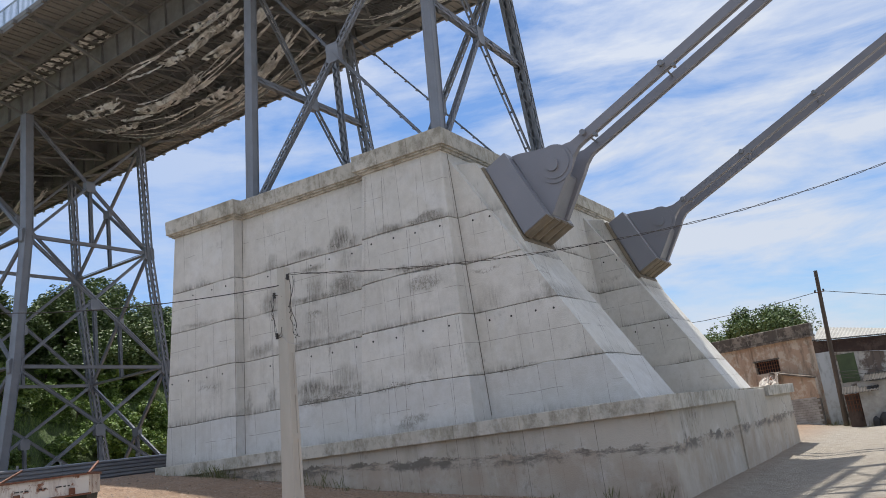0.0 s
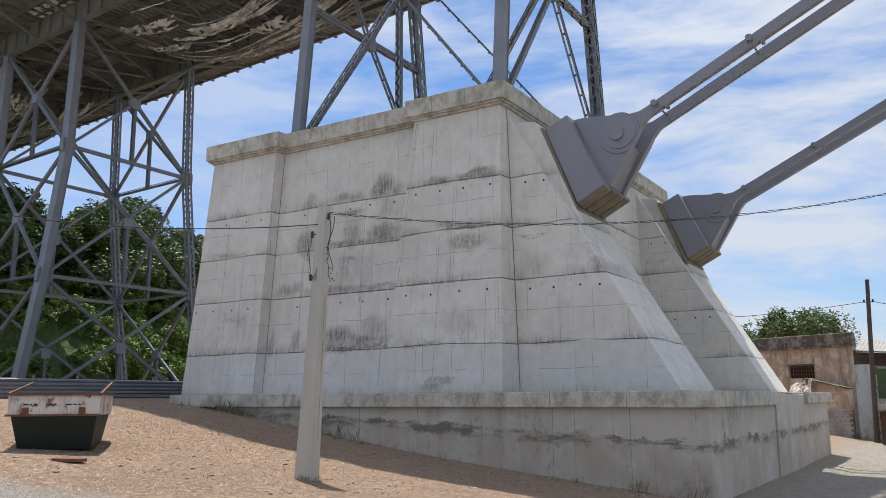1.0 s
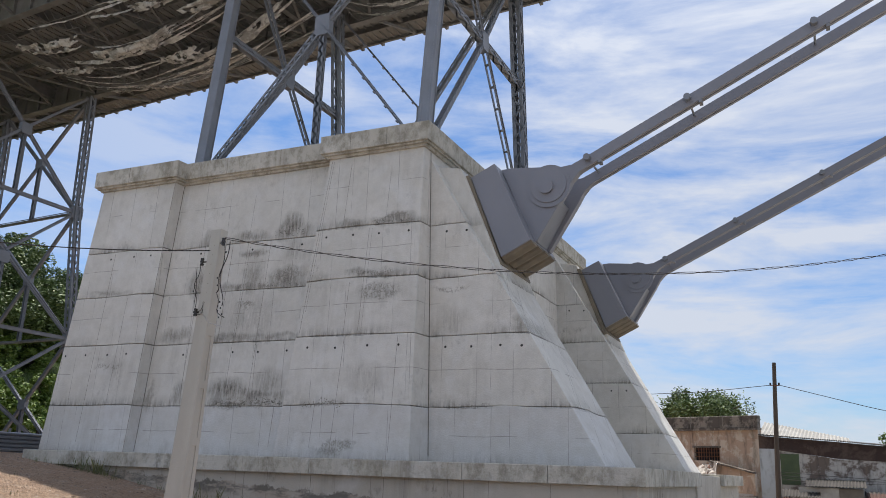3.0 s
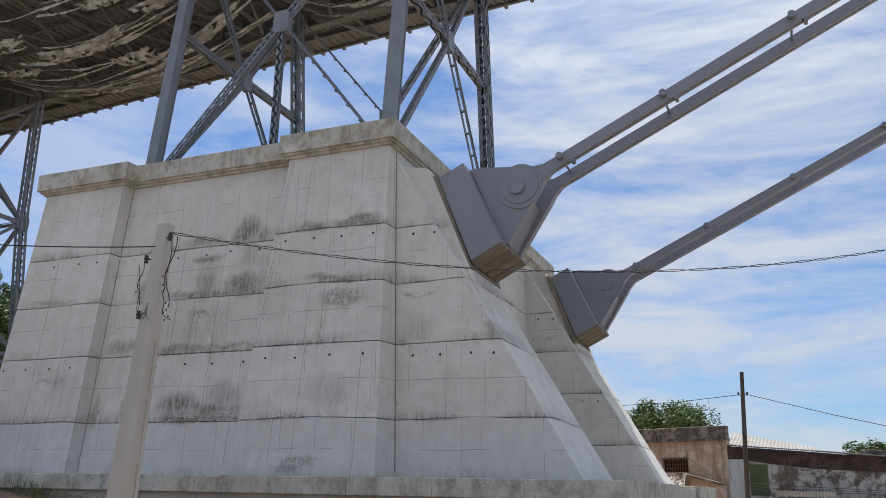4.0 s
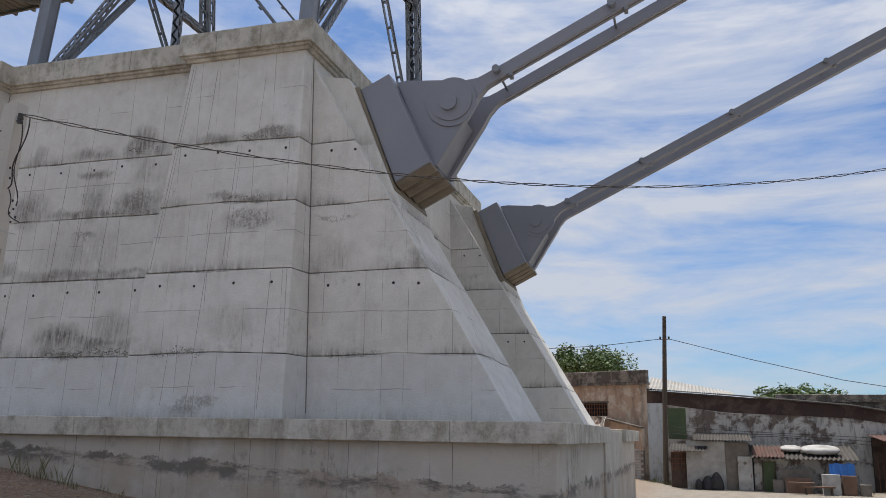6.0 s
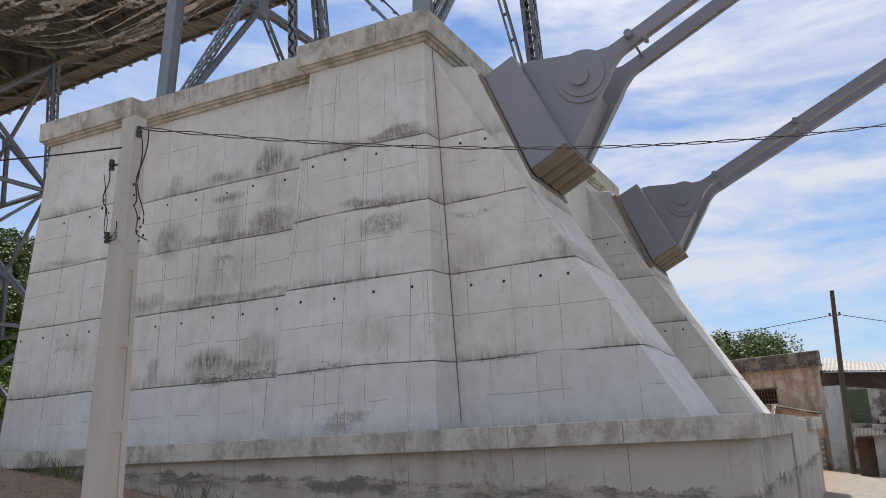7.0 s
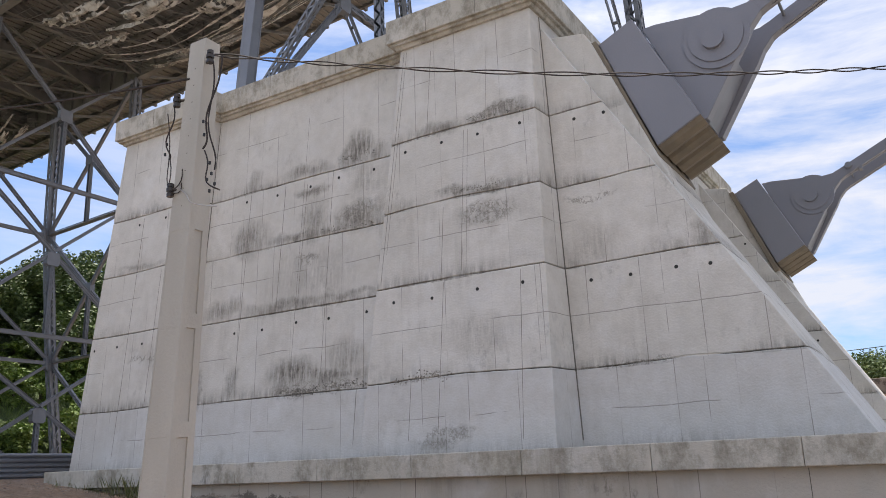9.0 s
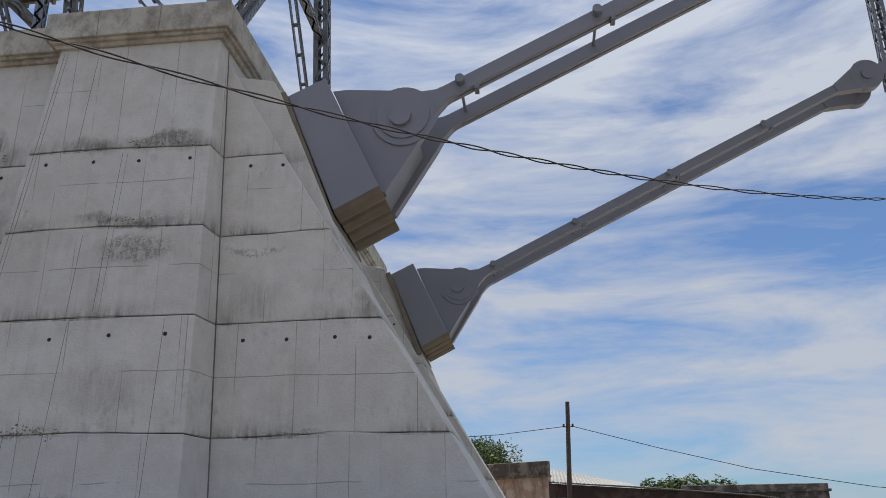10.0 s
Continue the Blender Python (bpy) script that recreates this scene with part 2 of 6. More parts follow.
        for jz in (1.985, 3.60, 5.77, 7.62, 9.40, 12.02):
            pour = mathn(n, l, "ADD", mathn(n, l, "GREATER_THAN", sep.outputs["Z"], jz), pour)
            d = mathn(n, l, "ADD", hz_, -jz)
            r = n.new("ShaderNodeMapRange")
            r.inputs["From Min"].default_value, r.inputs["From Max"].default_value = 0.42, 0.0
            l.new(d, r.inputs["Value"])
            d = mathn(n, l, "MULTIPLY", r.outputs["Result"], mathn(n, l, "GREATER_THAN", d, -0.03))
            tufts = d if tufts is None else mathn(n, l, "MAXIMUM", tufts, d)
        across = n.new("ShaderNodeMath")
        across.operation = "MULTIPLY_ADD"
        across.inputs[1].default_value = 0.6
        l.new(sep.outputs["Y"], across.inputs[0])
        l.new(sep.outputs["X"], across.inputs[2])
        cmb = n.new("ShaderNodeCombineXYZ")
        l.new(across.outputs[0], cmb.inputs["X"])
        l.new(pour, cmb.inputs["Y"])
        seams = None
        for width, off, size in ((1.16, 0.42, 0.009), (2.9, 0.21, 0.008)):
            br = n.new("ShaderNodeTexBrick")
            br.offset = off
            br.inputs["Scale"].default_value = 1.0
            br.inputs["Mortar Size"].default_value = size
            br.inputs["Mortar Smooth"].default_value = 0.2
            br.inputs["Brick Width"].default_value = width
            br.inputs["Row Height"].default_value = 1.0
            br.inputs["Color1"].default_value = (0, 0, 0, 1)
            br.inputs["Color2"].default_value = (1, 1, 1, 1)
            br.inputs["Mortar"].default_value = (0.5, 0.5, 0.5, 1)
            l.new(cmb.outputs[0], br.inputs["Vector"])
            gap = noise_fac(n, l, 0.9 + size * 40, detail=4, lo=0.44, hi=0.56) if size < 0.009 else noise_fac(n, l, 0.7, detail=5, lo=0.42, hi=0.56)
            f_ = mathn(n, l, "MULTIPLY", br.outputs["Fac"], gap)
            seams = f_ if seams is None else mathn(n, l, "MAXIMUM", seams, f_)
            if width < 2 and width > 1:
                tone = n.new("ShaderNodeRGBToBW")
                l.new(br.outputs["Color"], tone.inputs[0])
                col = mixc(n, l, mathn(n, l, "MULTIPLY", tone.outputs[0], 0.22), col, (0.44, 0.42, 0.375))
        for jz in (2.75, 4.72, 6.78, 8.62, 10.9):
            d = mathn(n, l, "ABSOLUTE", mathn(n, l, "ADD", hz_, -jz))
            r = n.new("ShaderNodeMapRange")
            r.inputs["From Min"].default_value, r.inputs["From Max"].default_value = 0.014, 0.004
            l.new(d, r.inputs["Value"])
            gap = noise_fac(n, l, 0.55, detail=4, lo=0.48, hi=0.54)
            seams = mathn(n, l, "MAXIMUM", seams, mathn(n, l, "MULTIPLY", r.outputs["Result"], gap))
        col = mixc(n, l, mathn(n, l, "MULTIPLY", seams, 0.7), col, (0.19, 0.175, 0.15))
        hug = mathn(n, l, "POWER", tufts, 1.6)
        tuft = noise_fac(n, l, 3.4, detail=9, rough=0.8, stretch=(2.2, 2.2, 0.30), lo=0.38, hi=0.58)
        some = noise_fac(n, l, 0.36, detail=6, lo=0.40, hi=0.56, stretch=(1, 1, 1.6))
        hug = mathn(n, l, "MULTIPLY", mathn(n, l, "MULTIPLY", hug, tuft), some)
        col = mixc(n, l, mathn(n, l, "MULTIPLY", hug, 0.95 * stain), col, (0.105, 0.095, 0.075))
        height = mathn(n, l, "SUBTRACT", fine, mathn(n, l, "MULTIPLY", seams, 0.8))
    if band:
        # a ragged grey band where the render has come off, reddish soil splashes below it
        g1 = n.new("ShaderNodeNewGeometry")
        s1 = n.new("ShaderNodeSeparateXYZ")
        l.new(g1.outputs["Position"], s1.inputs[0])
        rag = noise_fac(n, l, 2.6, detail=10, rough=0.8, stretch=(0.6, 0.6, 0.5), lo=0.0, hi=1.0)
        zz = mathn(n, l, "MULTIPLY_ADD", s1.outputs["X"], 0.047)
        zz.node.inputs[2].default_value = -0.28
        up = n.new("ShaderNodeMath")
        up.operation = "ADD"
        l.new(s1.outputs["Z"], up.inputs[0])
        l.new(zz, up.inputs[1])
        up2 = n.new("ShaderNodeMath")
        up2.operation = "MULTIPLY_ADD"
        up2.inputs[1].default_value = 0.9
        l.new(rag, up2.inputs[0])
        l.new(up.outputs[0], up2.inputs[2])
        lo_ = n.new("ShaderNodeMapRange")
        lo_.inputs["From Min"].default_value, lo_.inputs["From Max"].default_value = 0.80, 0.79
        l.new(up2.outputs[0], lo_.inputs["Value"])
        hi_ = n.new("ShaderNodeMapRange")
        hi_.inputs["From Min"].default_value, hi_.inputs["From Max"].default_value = 0.42, 0.60
        l.new(up2.outputs[0], hi_.inputs["Value"])
        gr = noise_fac(n, l, 1.3, detail=9, rough=0.75, stretch=(0.5, 0.5, 1.6), lo=0.45, hi=0.55)
        bf = mathn(n, l, "MULTIPLY", mathn(n, l, "MULTIPLY", lo_.outputs["Result"], hi_.outputs["Result"]), gr)
        sp_ = noise_fac(n, l, 0.7, detail=6, lo=0.35, hi=0.6)
        col = mixc(n, l, mathn(n, l, "MULTIPLY", mathn(n, l, "MULTIPLY", lo_.outputs["Result"], sp_), 0.55), col, (0.35, 0.265, 0.19))
        col = mixc(n, l, mathn(n, l, "MULTIPLY", bf, 0.88), col, (0.13, 0.118, 0.10))
    l.new(col, b.inputs["Base Color"])
    bump(n, l, b, height, 0.35, 0.015)
    return m


M_CONC = concrete("pier_concrete", (0.69, 0.665, 0.615), (0.61, 0.585, 0.53), stain=0.8, field=True)
M_CONC_LOW = concrete("limewashed_concrete", (0.625, 0.615, 0.60), (0.57, 0.555, 0.525), 0.5, field=True)
M_CAP = concrete("weathered_coping", (0.58, 0.55, 0.48), (0.45, 0.42, 0.35), 1.5, False, 0.8)
M_PLINTH = concrete("plinth_concrete", (0.52, 0.475, 0.405), (0.42, 0.38, 0.315), 1.6, band=True)
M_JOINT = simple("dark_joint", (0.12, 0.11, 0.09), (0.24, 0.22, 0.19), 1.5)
M_CRUST = simple("dirt_crust", (0.10, 0.092, 0.078), (0.27, 0.25, 0.21), 7.0)
M_HOLE = simple("hole_shadow", (0.02, 0.02, 0.018), (0.04, 0.04, 0.035))
M_STEEL = simple("grey_bridge_paint", (0.225, 0.24, 0.268), (0.175, 0.185, 0.205), 0.9, 0.45, 0.0, 0.05)
M_BLOCK = simple("new_grey_paint", (0.225, 0.228, 0.255), (0.205, 0.21, 0.235), 0.5, 0.42, 0.0, 0.03)
# brown of the base plate; on the shoe ribs it paints in warm ground bounce
M_TAN = simple("tan_paint_with_bounce", (0.22, 0.18, 0.125), (0.15, 0.125, 0.09), 2.0, 0.7)
M_GIRDER = simple("dusty_girder", (0.20, 0.20, 0.197), (0.125, 0.123, 0.117), 1.2, 0.7)
M_DECK = simple("deck_soffit", (0.24, 0.236, 0.226), (0.155, 0.15, 0.14), 0.8, 0.85, stretch=(1, 0.2, 1))
M_RAIL = simple("pale_blue_rail", (0.33, 0.42, 0.52), (0.27, 0.35, 0.44), 2.0, 0.5)
M_POLE = simple("pole_concrete", (0.50, 0.475, 0.42), (0.41, 0.385, 0.335), 1.2, 0.85, stretch=(1, 1, 0.3))
M_WOOD = simple("weathered_timber", (0.10, 0.075, 0.055), (0.05, 0.04, 0.032), 3.0, 0.85, stretch=(1, 1, 0.1))
M_WIRE = simple("cable_sheath", (0.022, 0.020, 0.019), (0.05, 0.038, 0.034), 6.0, 0.85)
M_CERAM = simple("brown_glaze", (0.03, 0.025, 0.022), (0.05, 0.04, 0.03), 8.0, 0.25)
M_RUST = simple("rust", (0.13, 0.05, 0.028), (0.20, 0.09, 0.05), 5.0, 0.8)
M_ZINC = simple("grey_sheet", (0.30, 0.315, 0.345), (0.21, 0.22, 0.24), 0.6, 0.45, 0.3, stretch=(1, 0.3, 3))
M_SLAB = simple("pale_roof_sheet", (0.36, 0.345, 0.315), (0.26, 0.245, 0.215), 0.8, 0.8)
M_OLDROOF = simple("old_fibre_sheet", (0.085, 0.075, 0.066), (0.045, 0.04, 0.035), 1.2, 0.85)
M_WHITE = simple("dirty_white_paint", (0.45, 0.445, 0.43), (0.25, 0.24, 0.22), 1.5, 0.7)
M_BLUE = simple("blue_plastic", (0.02, 0.11, 0.38), (0.025, 0.15, 0.45), 3.0, 0.4)
M_GREEN = simple("green_paint", (0.085, 0.12, 0.055), (0.055, 0.08, 0.04), 1.5, 0.75)
M_DKGREEN = simple("dark_green_paint", (0.007, 0.016, 0.012), (0.012, 0.02, 0.016), 2.0, 0.65)
M_BLACK = simple("black_plastic", (0.012, 0.012, 0.013), (0.03, 0.03, 0.03), 3.0, 0.6)
M_BOARD = simple("brown_board", (0.17, 0.10, 0.065), (0.11, 0.065, 0.045), 2.0, 0.8)
M_GREYBOARD = simple("grey_board", (0.19, 0.17, 0.145), (0.12, 0.105, 0.09), 2.0, 0.85)
M_BLACKGLASS = simple("dark_glass", (0.02, 0.024, 0.028), (0.03, 0.035, 0.04), 2.0, 0.08)


def two_tone(name, a, b_, dirt, scale=1.3, lo=0.48, hi=0.56, rough=0.85):
    # paint or render with ragged patches where a second layer shows, and dirt
    m, n, l, b = mat_new(name, rough)
    f = noise_fac(n, l, scale, detail=8, rough=0.7, lo=lo, hi=hi, dist=0.3)
    col = mixc(n, l, f, a, b_)
    d = noise_fac(n, l, 2.0, detail=7, rough=0.7, stretch=(1.2, 1.2, 0.25), lo=0.5, hi=0.7)
    col = mixc(n, l, mathn(n, l, "MULTIPLY", d, 0.7), col, dirt)
    l.new(col, b.inputs["Base Color"])
    bump(n, l, b, f, 0.4, 0.02)
    return m


M_PINK = two_tone("peeling_pink_render", (0.42, 0.31, 0.23), (0.53, 0.46, 0.375), (0.10, 0.08, 0.06), 1.1)
M_SOOT = two_tone("sooty_wall", (0.46, 0.445, 0.415), (0.15, 0.12, 0.10), (0.02, 0.017, 0.015), 0.9)
M_REDSOOT = two_tone("dark_red_wall", (0.045, 0.027, 0.022), (0.085, 0.058, 0.046), (0.03, 0.024, 0.022), 0.7)
M_MOULD = two_tone("mouldy_parapet", (0.10, 0.085, 0.07), (0.24, 0.21, 0.175), (0.025, 0.022, 0.02), 1.4)
M_PALE = two_tone("pale_blue_wall", (0.46, 0.50, 0.52), (0.34, 0.36, 0.36), (0.14, 0.14, 0.13), 1.0, 0.55, 0.68)
M_SKIP = two_tone("white_chipped_paint", (0.58, 0.54, 0.48), (0.20, 0.085, 0.045), (0.16, 0.08, 0.05), 2.6, 0.56, 0.62)
M_NET = two_tone("tattered_net", (0.60, 0.59, 0.56), (0.34, 0.33, 0.305), (0.14, 0.132, 0.118), 1.5)
M_REDTILE = two_tone("red_roof_sheet", (0.12, 0.055, 0.042), (0.08, 0.045, 0.036), (0.06, 0.04, 0.035), 1.0)


def soil():
    m, n, l, b = mat_new("sandy_soil", 0.95)
    f1 = noise_fac(n, l, 0.3, detail=6, lo=0.35, hi=0.65)
    col = mixc(n, l, f1, (0.48, 0.315, 0.205), (0.41, 0.27, 0.175))
    f2 = noise_fac(n, l, 1.7, detail=8, rough=0.7, lo=0.45, hi=0.7)
    col = mixc(n, l, mathn(n, l, "MULTIPLY", f2, 0.5), col, (0.52, 0.41, 0.315))
    f3 = noise_fac(n, l, 9, detail=8, rough=0.85, lo=0.46, hi=0.60)
    col = mixc(n, l, mathn(n, l, "MULTIPLY", f3, 0.7), col, (0.14, 0.09, 0.06))
    f4 = noise_fac(n, l, 5, detail=8, rough=0.85, lo=0.56, hi=0.66)
    col = mixc(n, l, mathn(n, l, "MULTIPLY", f4, 0.7), col, (0.56, 0.48, 0.40))
    # grey road chippings where the sand ends
    gp = n.new("ShaderNodeNewGeometry")
    gs = n.new("ShaderNodeSeparateXYZ")
    l.new(gp.outputs["Position"], gs.inputs[0])
    verge = n.new("ShaderNodeMath")
    verge.operation = "MULTIPLY_ADD"
    verge.inputs[1].default_value = -0.10
    l.new(gs.outputs["X"], verge.inputs[0])
    l.new(mathn(n, l, "ADD", gs.outputs["Y"], mathn(n, l, "MULTIPLY", f2, 0.9)), verge.inputs[2])
    vr = n.new("ShaderNodeMapRange")
    vr.inputs["From Min"].default_value, vr.inputs["From Max"].default_value = -11.5, -12.6
    l.new(verge.outputs[0], vr.inputs["Value"])
    chips = noise_fac(n, l, 30, detail=5, rough=0.8, lo=0.4, hi=0.62)
    col = mixc(n, l, mathn(n, l, "MULTIPLY", vr.outputs["Result"], 0.8), col, mixc(n, l, chips, (0.24, 0.22, 0.195), (0.56, 0.53, 0.49)))
    # grass on the slope behind the steel tower, road dust to the east of the pier
    g = n.new("ShaderNodeNewGeometry")
    s = n.new("ShaderNodeSeparateXYZ")
    l.new(g.outputs["Position"], s.inputs[0])
    r = n.new("ShaderNodeMapRange")
    r.inputs["From Min"].default_value, r.inputs["From Max"].default_value = -47, -53
    l.new(s.outputs["X"], r.inputs["Value"])
    gr = noise_fac(n, l, 0.5, detail=8, rough=0.7, lo=0.35, hi=0.65)
    grass = mixc(n, l, gr, (0.08, 0.125, 0.03), (0.045, 0.075, 0.02))
    col = mixc(n, l, r.outputs["Result"], col, grass)
    r2 = n.new("ShaderNodeMapRange")
    r2.inputs["From Min"].default_value, r2.inputs["From Max"].default_value = -0.7, -1.1
    l.new(s.outputs["Z"], r2.inputs["Value"])
    road = mixc(n, l, f2, (0.43, 0.38, 0.315), (0.33, 0.285, 0.23))
    col = mixc(n, l, r2.outputs["Result"], col, road)
    l.new(col, b.inputs["Base Color"])
    f5 = noise_fac(n, l, 34, detail=6, rough=0.8, lo=0.50, hi=0.62)
    col = mixc(n, l, mathn(n, l, "MULTIPLY", f5, 0.40), col, (0.13, 0.09, 0.065))
    l.new(col, b.inputs["Base Color"])
    bump(n, l, b, mathn(n, l, "ADD", f3, f5), 0.8, 0.04)
    return m


M_SOIL = soil()


def leafy(name, a, c):
    m, n, l, b = mat_new(name, 0.6)
    g = n.new("ShaderNodeNewGeometry")
    col = mixc(n, l, g.outputs["Random Per Island"], a, c)
    l.new(col, b.inputs["Base Color"])
    b.inputs["Transmission Weight"].default_value = 0.0
    return m


M_LEAF = leafy("dark_leaves", (0.045, 0.08, 0.022), (0.12, 0.17, 0.046))
M_LEAF2 = leafy("bright_leaves", (0.07, 0.125, 0.022), (0.20, 0.28, 0.055))
M_BARK = simple("bark", (0.10, 0.08, 0.06), (0.06, 0.05, 0.04), 4.0, 0.9, stretch=(1, 1, 0.2))
M_STONE = leafy("gravel_stones", (0.13, 0.085, 0.06), (0.46, 0.37, 0.29))
M_WEED = leafy("weeds", (0.06, 0.08, 0.02), (0.16, 0.15, 0.05))


# ---- mesh helpers ----
class Mesh:
    """Collects vertices and faces in world metres."""

    def __init__(self):
        self.v, self.f = [], []

    def add(self, verts, faces):
        k = len(self.v)
        self.v += [tuple(p) for p in verts]
        self.f += [tuple(i + k for i in f) for f in faces]
        return self

    def prism(self, bottom, top):
        n = len(bottom)
        sides = [(i, (i + 1) % n, n + (i + 1) % n, n + i) for i in range(n)]
        return self.add(list(bottom) + list(top), sides + [tuple(reversed(range(n))), tuple(range(n, 2 * n))])

    def box(self, x0, x1, y0, y1, z0, z1):
        ring = ((x0, y0), (x1, y0), (x1, y1), (x0, y1))
        return self.prism([(x, y, z0) for x, y in ring], [(x, y, z1) for x, y in ring])

    def slab(self, outline, y0, y1):
        """An outline of (x, z) with thickness from y0 to y1."""
        return self.prism([(x, y0, z) for x, z in outline], [(x, y1, z) for x, z in outline])

    def bar(self, p, q, w, d, up=(0, 0, 1)):
        """A rectangular bar from p to q: w across, d along up."""
        p, q = Vector(p), Vector(q)
        a = (q - p).normalized()
        s = a.cross(Vector(up))
        s = (s if s.length > 1e-3 else a.cross(Vector((0, 1, 0)))).normalized()
        u = s.cross(a).normalized()
        ring = [s * (i * w / 2) + u * (j * d / 2) for i, j in ((-1, -1), (1, -1), (1, 1), (-1, 1))]
        return self.prism([p + r for r in ring], [q + r for r in ring])

    def tube(self, pts, r, sides=8, r1=None):
        pts = [Vector(p) for p in pts]
        k, rings = len(self.v), []
        for i, p in enumerate(pts):
            a = (pts[min(i + 1, len(pts) - 1)] - pts[max(i - 1, 0)]).normalized()
            s = a.cross(Vector((0, 0, 1)))
            s = (s if s.length > 1e-3 else Vector((1, 0, 0))).normalized()
            u = s.cross(a)
            rr = r if r1 is None else r + (r1 - r) * i / (len(pts) - 1)
            rings += [p + (s * math.cos(6.28319 * j / sides) + u * math.sin(6.28319 * j / sides)) * rr for j in range(sides)]
        n = len(pts)
        faces = [(i * sides + j, i * sides + (j + 1) % sides, (i + 1) * sides + (j + 1) % sides, (i + 1) * sides + j) for i in range(n - 1) for j in range(sides)]
        faces += [tuple(reversed(range(sides))), tuple(range((n - 1) * sides, n * sides))]
        return self.add(rings, faces)

    def lattice(self, p, q, w, d, step=None, flange=0.13, bars=0.065):
        """A laced column or diagonal: four corner angles with zigzag lacing on two faces and battens on the others."""
        p, q = Vector(p), Vector(q)
        a = (q - p).normalized()
        s = a.cross(Vector((0, 1, 0)))
        s = (s if s.length > 0.2 else a.cross(Vector((0, 0, 1)))).normalized()
        u = s.cross(a).normalized()
        for i in (-1, 1):
            off = s * (i * (w - flange / 2) / 2)
            for j in (-1, 1):
                o3 = off + u * (j * (d / 2 - flange / 2))
                self.bar(p + o3, q + o3, 0.02, flange, u)
            for j in (-1, 1):
                o2 = s * (i * (w / 2 - flange / 2)) + u * (j * d / 2)
                self.bar(p + o2, q + o2, flange, 0.02, u)
        length = (q - p).length
        step = step or w * 0.9
        k = max(2, int(length / step))
        for j in (-1, 1):
            for i in range(k):
                e = 1 if i % 2 else -1
                a0 = p + a * (length * i / k) + s * (e * w * 0.42) + u * (j * d / 2)
                a1 = p + a * (length * (i + 1) / k) - s * (e * w * 0.42) + u * (j * d / 2)
                self.bar(a0, a1, bars, 0.02, u)
                b0 = p + a * (length * i / k) + u * (e * d * 0.42) + s * (j * w / 2)
                b1 = p + a * (length * (i + 1) / k) - u * (e * d * 0.42) + s * (j * w / 2)
                self.bar(b0, b1, bars, 0.02, s)
        return self

    def rivets(self, p, q, off, n, r=0.028):
        """A row of rivet heads from p to q, proud along off."""
        p, q, off = Vector(p), Vector(q), Vector(off).normalized()
        s = (q - p).normalized()
        t = off.cross(s)
        for i in range(n):
            c = p + (q - p) * ((i + 0.5) / n)
            ring = [c + (s * math.cos(1.0472 * j) + t * math.sin(1.0472 * j)) * r for j in range(6)]
            self.add(ring + [c + off * r * 0.8], [(j, (j + 1) % 6, 6) for j in range(6)])
        return self


def part(name, mesh, material, parent, label=""):
    """One mesh object under a thing; the mesh is given in world metres."""
    me = bpy.data.meshes.new(name)
    o = Vector((0, 0, 0))
    p = parent
    while p is not None:
        o += p.location
        p = p.parent
    me.from_pydata([(x - o.x, y - o.y, z - o.z) for x, y, z in mesh.v], [], mesh.f)
    bm = bmesh.new()
    bm.from_mesh(me)
    bmesh.ops.recalc_face_normals(bm, faces=bm.faces)
    bm.to_mesh(me)
    bm.free()
    me.materials.append(material)
    ob = new(name, me)
    ob.parent = parent
    if label:
        tagged(ob, label)
    return ob


def thing(name, at, label, category, group="", kind=""):
    ob = new(name)
    ob.location = at
    ob.empty_display_size = 0.2
    return tagged(ob, label, category, group, kind)


def solid(name, mesh, material, label, category, kind="", group="", at=None):
    """A thing of one mesh."""
    at = Vector(at) if at else Vector(mesh.v[0])
    me = bpy.data.meshes.new(name)
    me.from_pydata([tuple(Vector(p) - at) for p in mesh.v], [], mesh.f)
    bm = bmesh.new()
    bm.from_mesh(me)
    bmesh.ops.recalc_face_normals(bm, faces=bm.faces)
    bm.to_mesh(me)
    bm.free()
    me.materials.append(material)
    ob = new(name, me)
    ob.location = at
    return tagged(ob, label, category, group, kind)


def soften(ob, width=0.03, segments=2):
    mod = ob.modifiers.new("worn_edges", "BEVEL")
    mod.width, mod.segments, mod.limit_method, mod.angle_limit = width, segments, "ANGLE", radians(35)
    return ob


# ---- ground ----
def lerp_table(x, table):
    for (x0, z0), (x1, z1) in zip(table, table[1:]):
        if x <= x1:
            return z0 + (z1 - z0) * max(0.0, (x - x0) / (x1 - x0))
    return table[-1][1]


NEAR_PIER = ((-30, 1.95), (-21, 1.7), (-16.9, 1.2), (-12.6, 0.5), (-8.1, -0.1), (-4.4, -0.5), (-1.5, -0.78), (1.5, -1.2))
AT_PATH = ((-30, 1.9), (-22, 1.55), (-13, 0.55), (-6, 0.08), (0, 0.1), (8, 0.05))


def ease(v):
    v = min(1.0, max(0.0, v))
    return v * v * (3 - 2 * v)


def ground_z(x, y):
    a, b = lerp_table(x, NEAR_PIER), lerp_table(x, AT_PATH)
    z = b + (a - b) * ease((y + 11.5) / 10.5)
    if x < -50:
        z += min(16.0, (-50 - x) * 0.62) * ease((-50 - x) / 8)
        z += 0.9 * noise.noise((x * 0.12, y * 0.12, 0.0)) * ease((-50 - x) / 10)
    near = max(0.0, 1 - (abs(x + 5) + abs(y + 5)) / 90)
    return z + 0.05 * near * noise.noise((x * 0.7, y * 0.7, 3.0)) + 0.02 * near * noise.noise((x * 2.3, y * 2.3, 5.0))


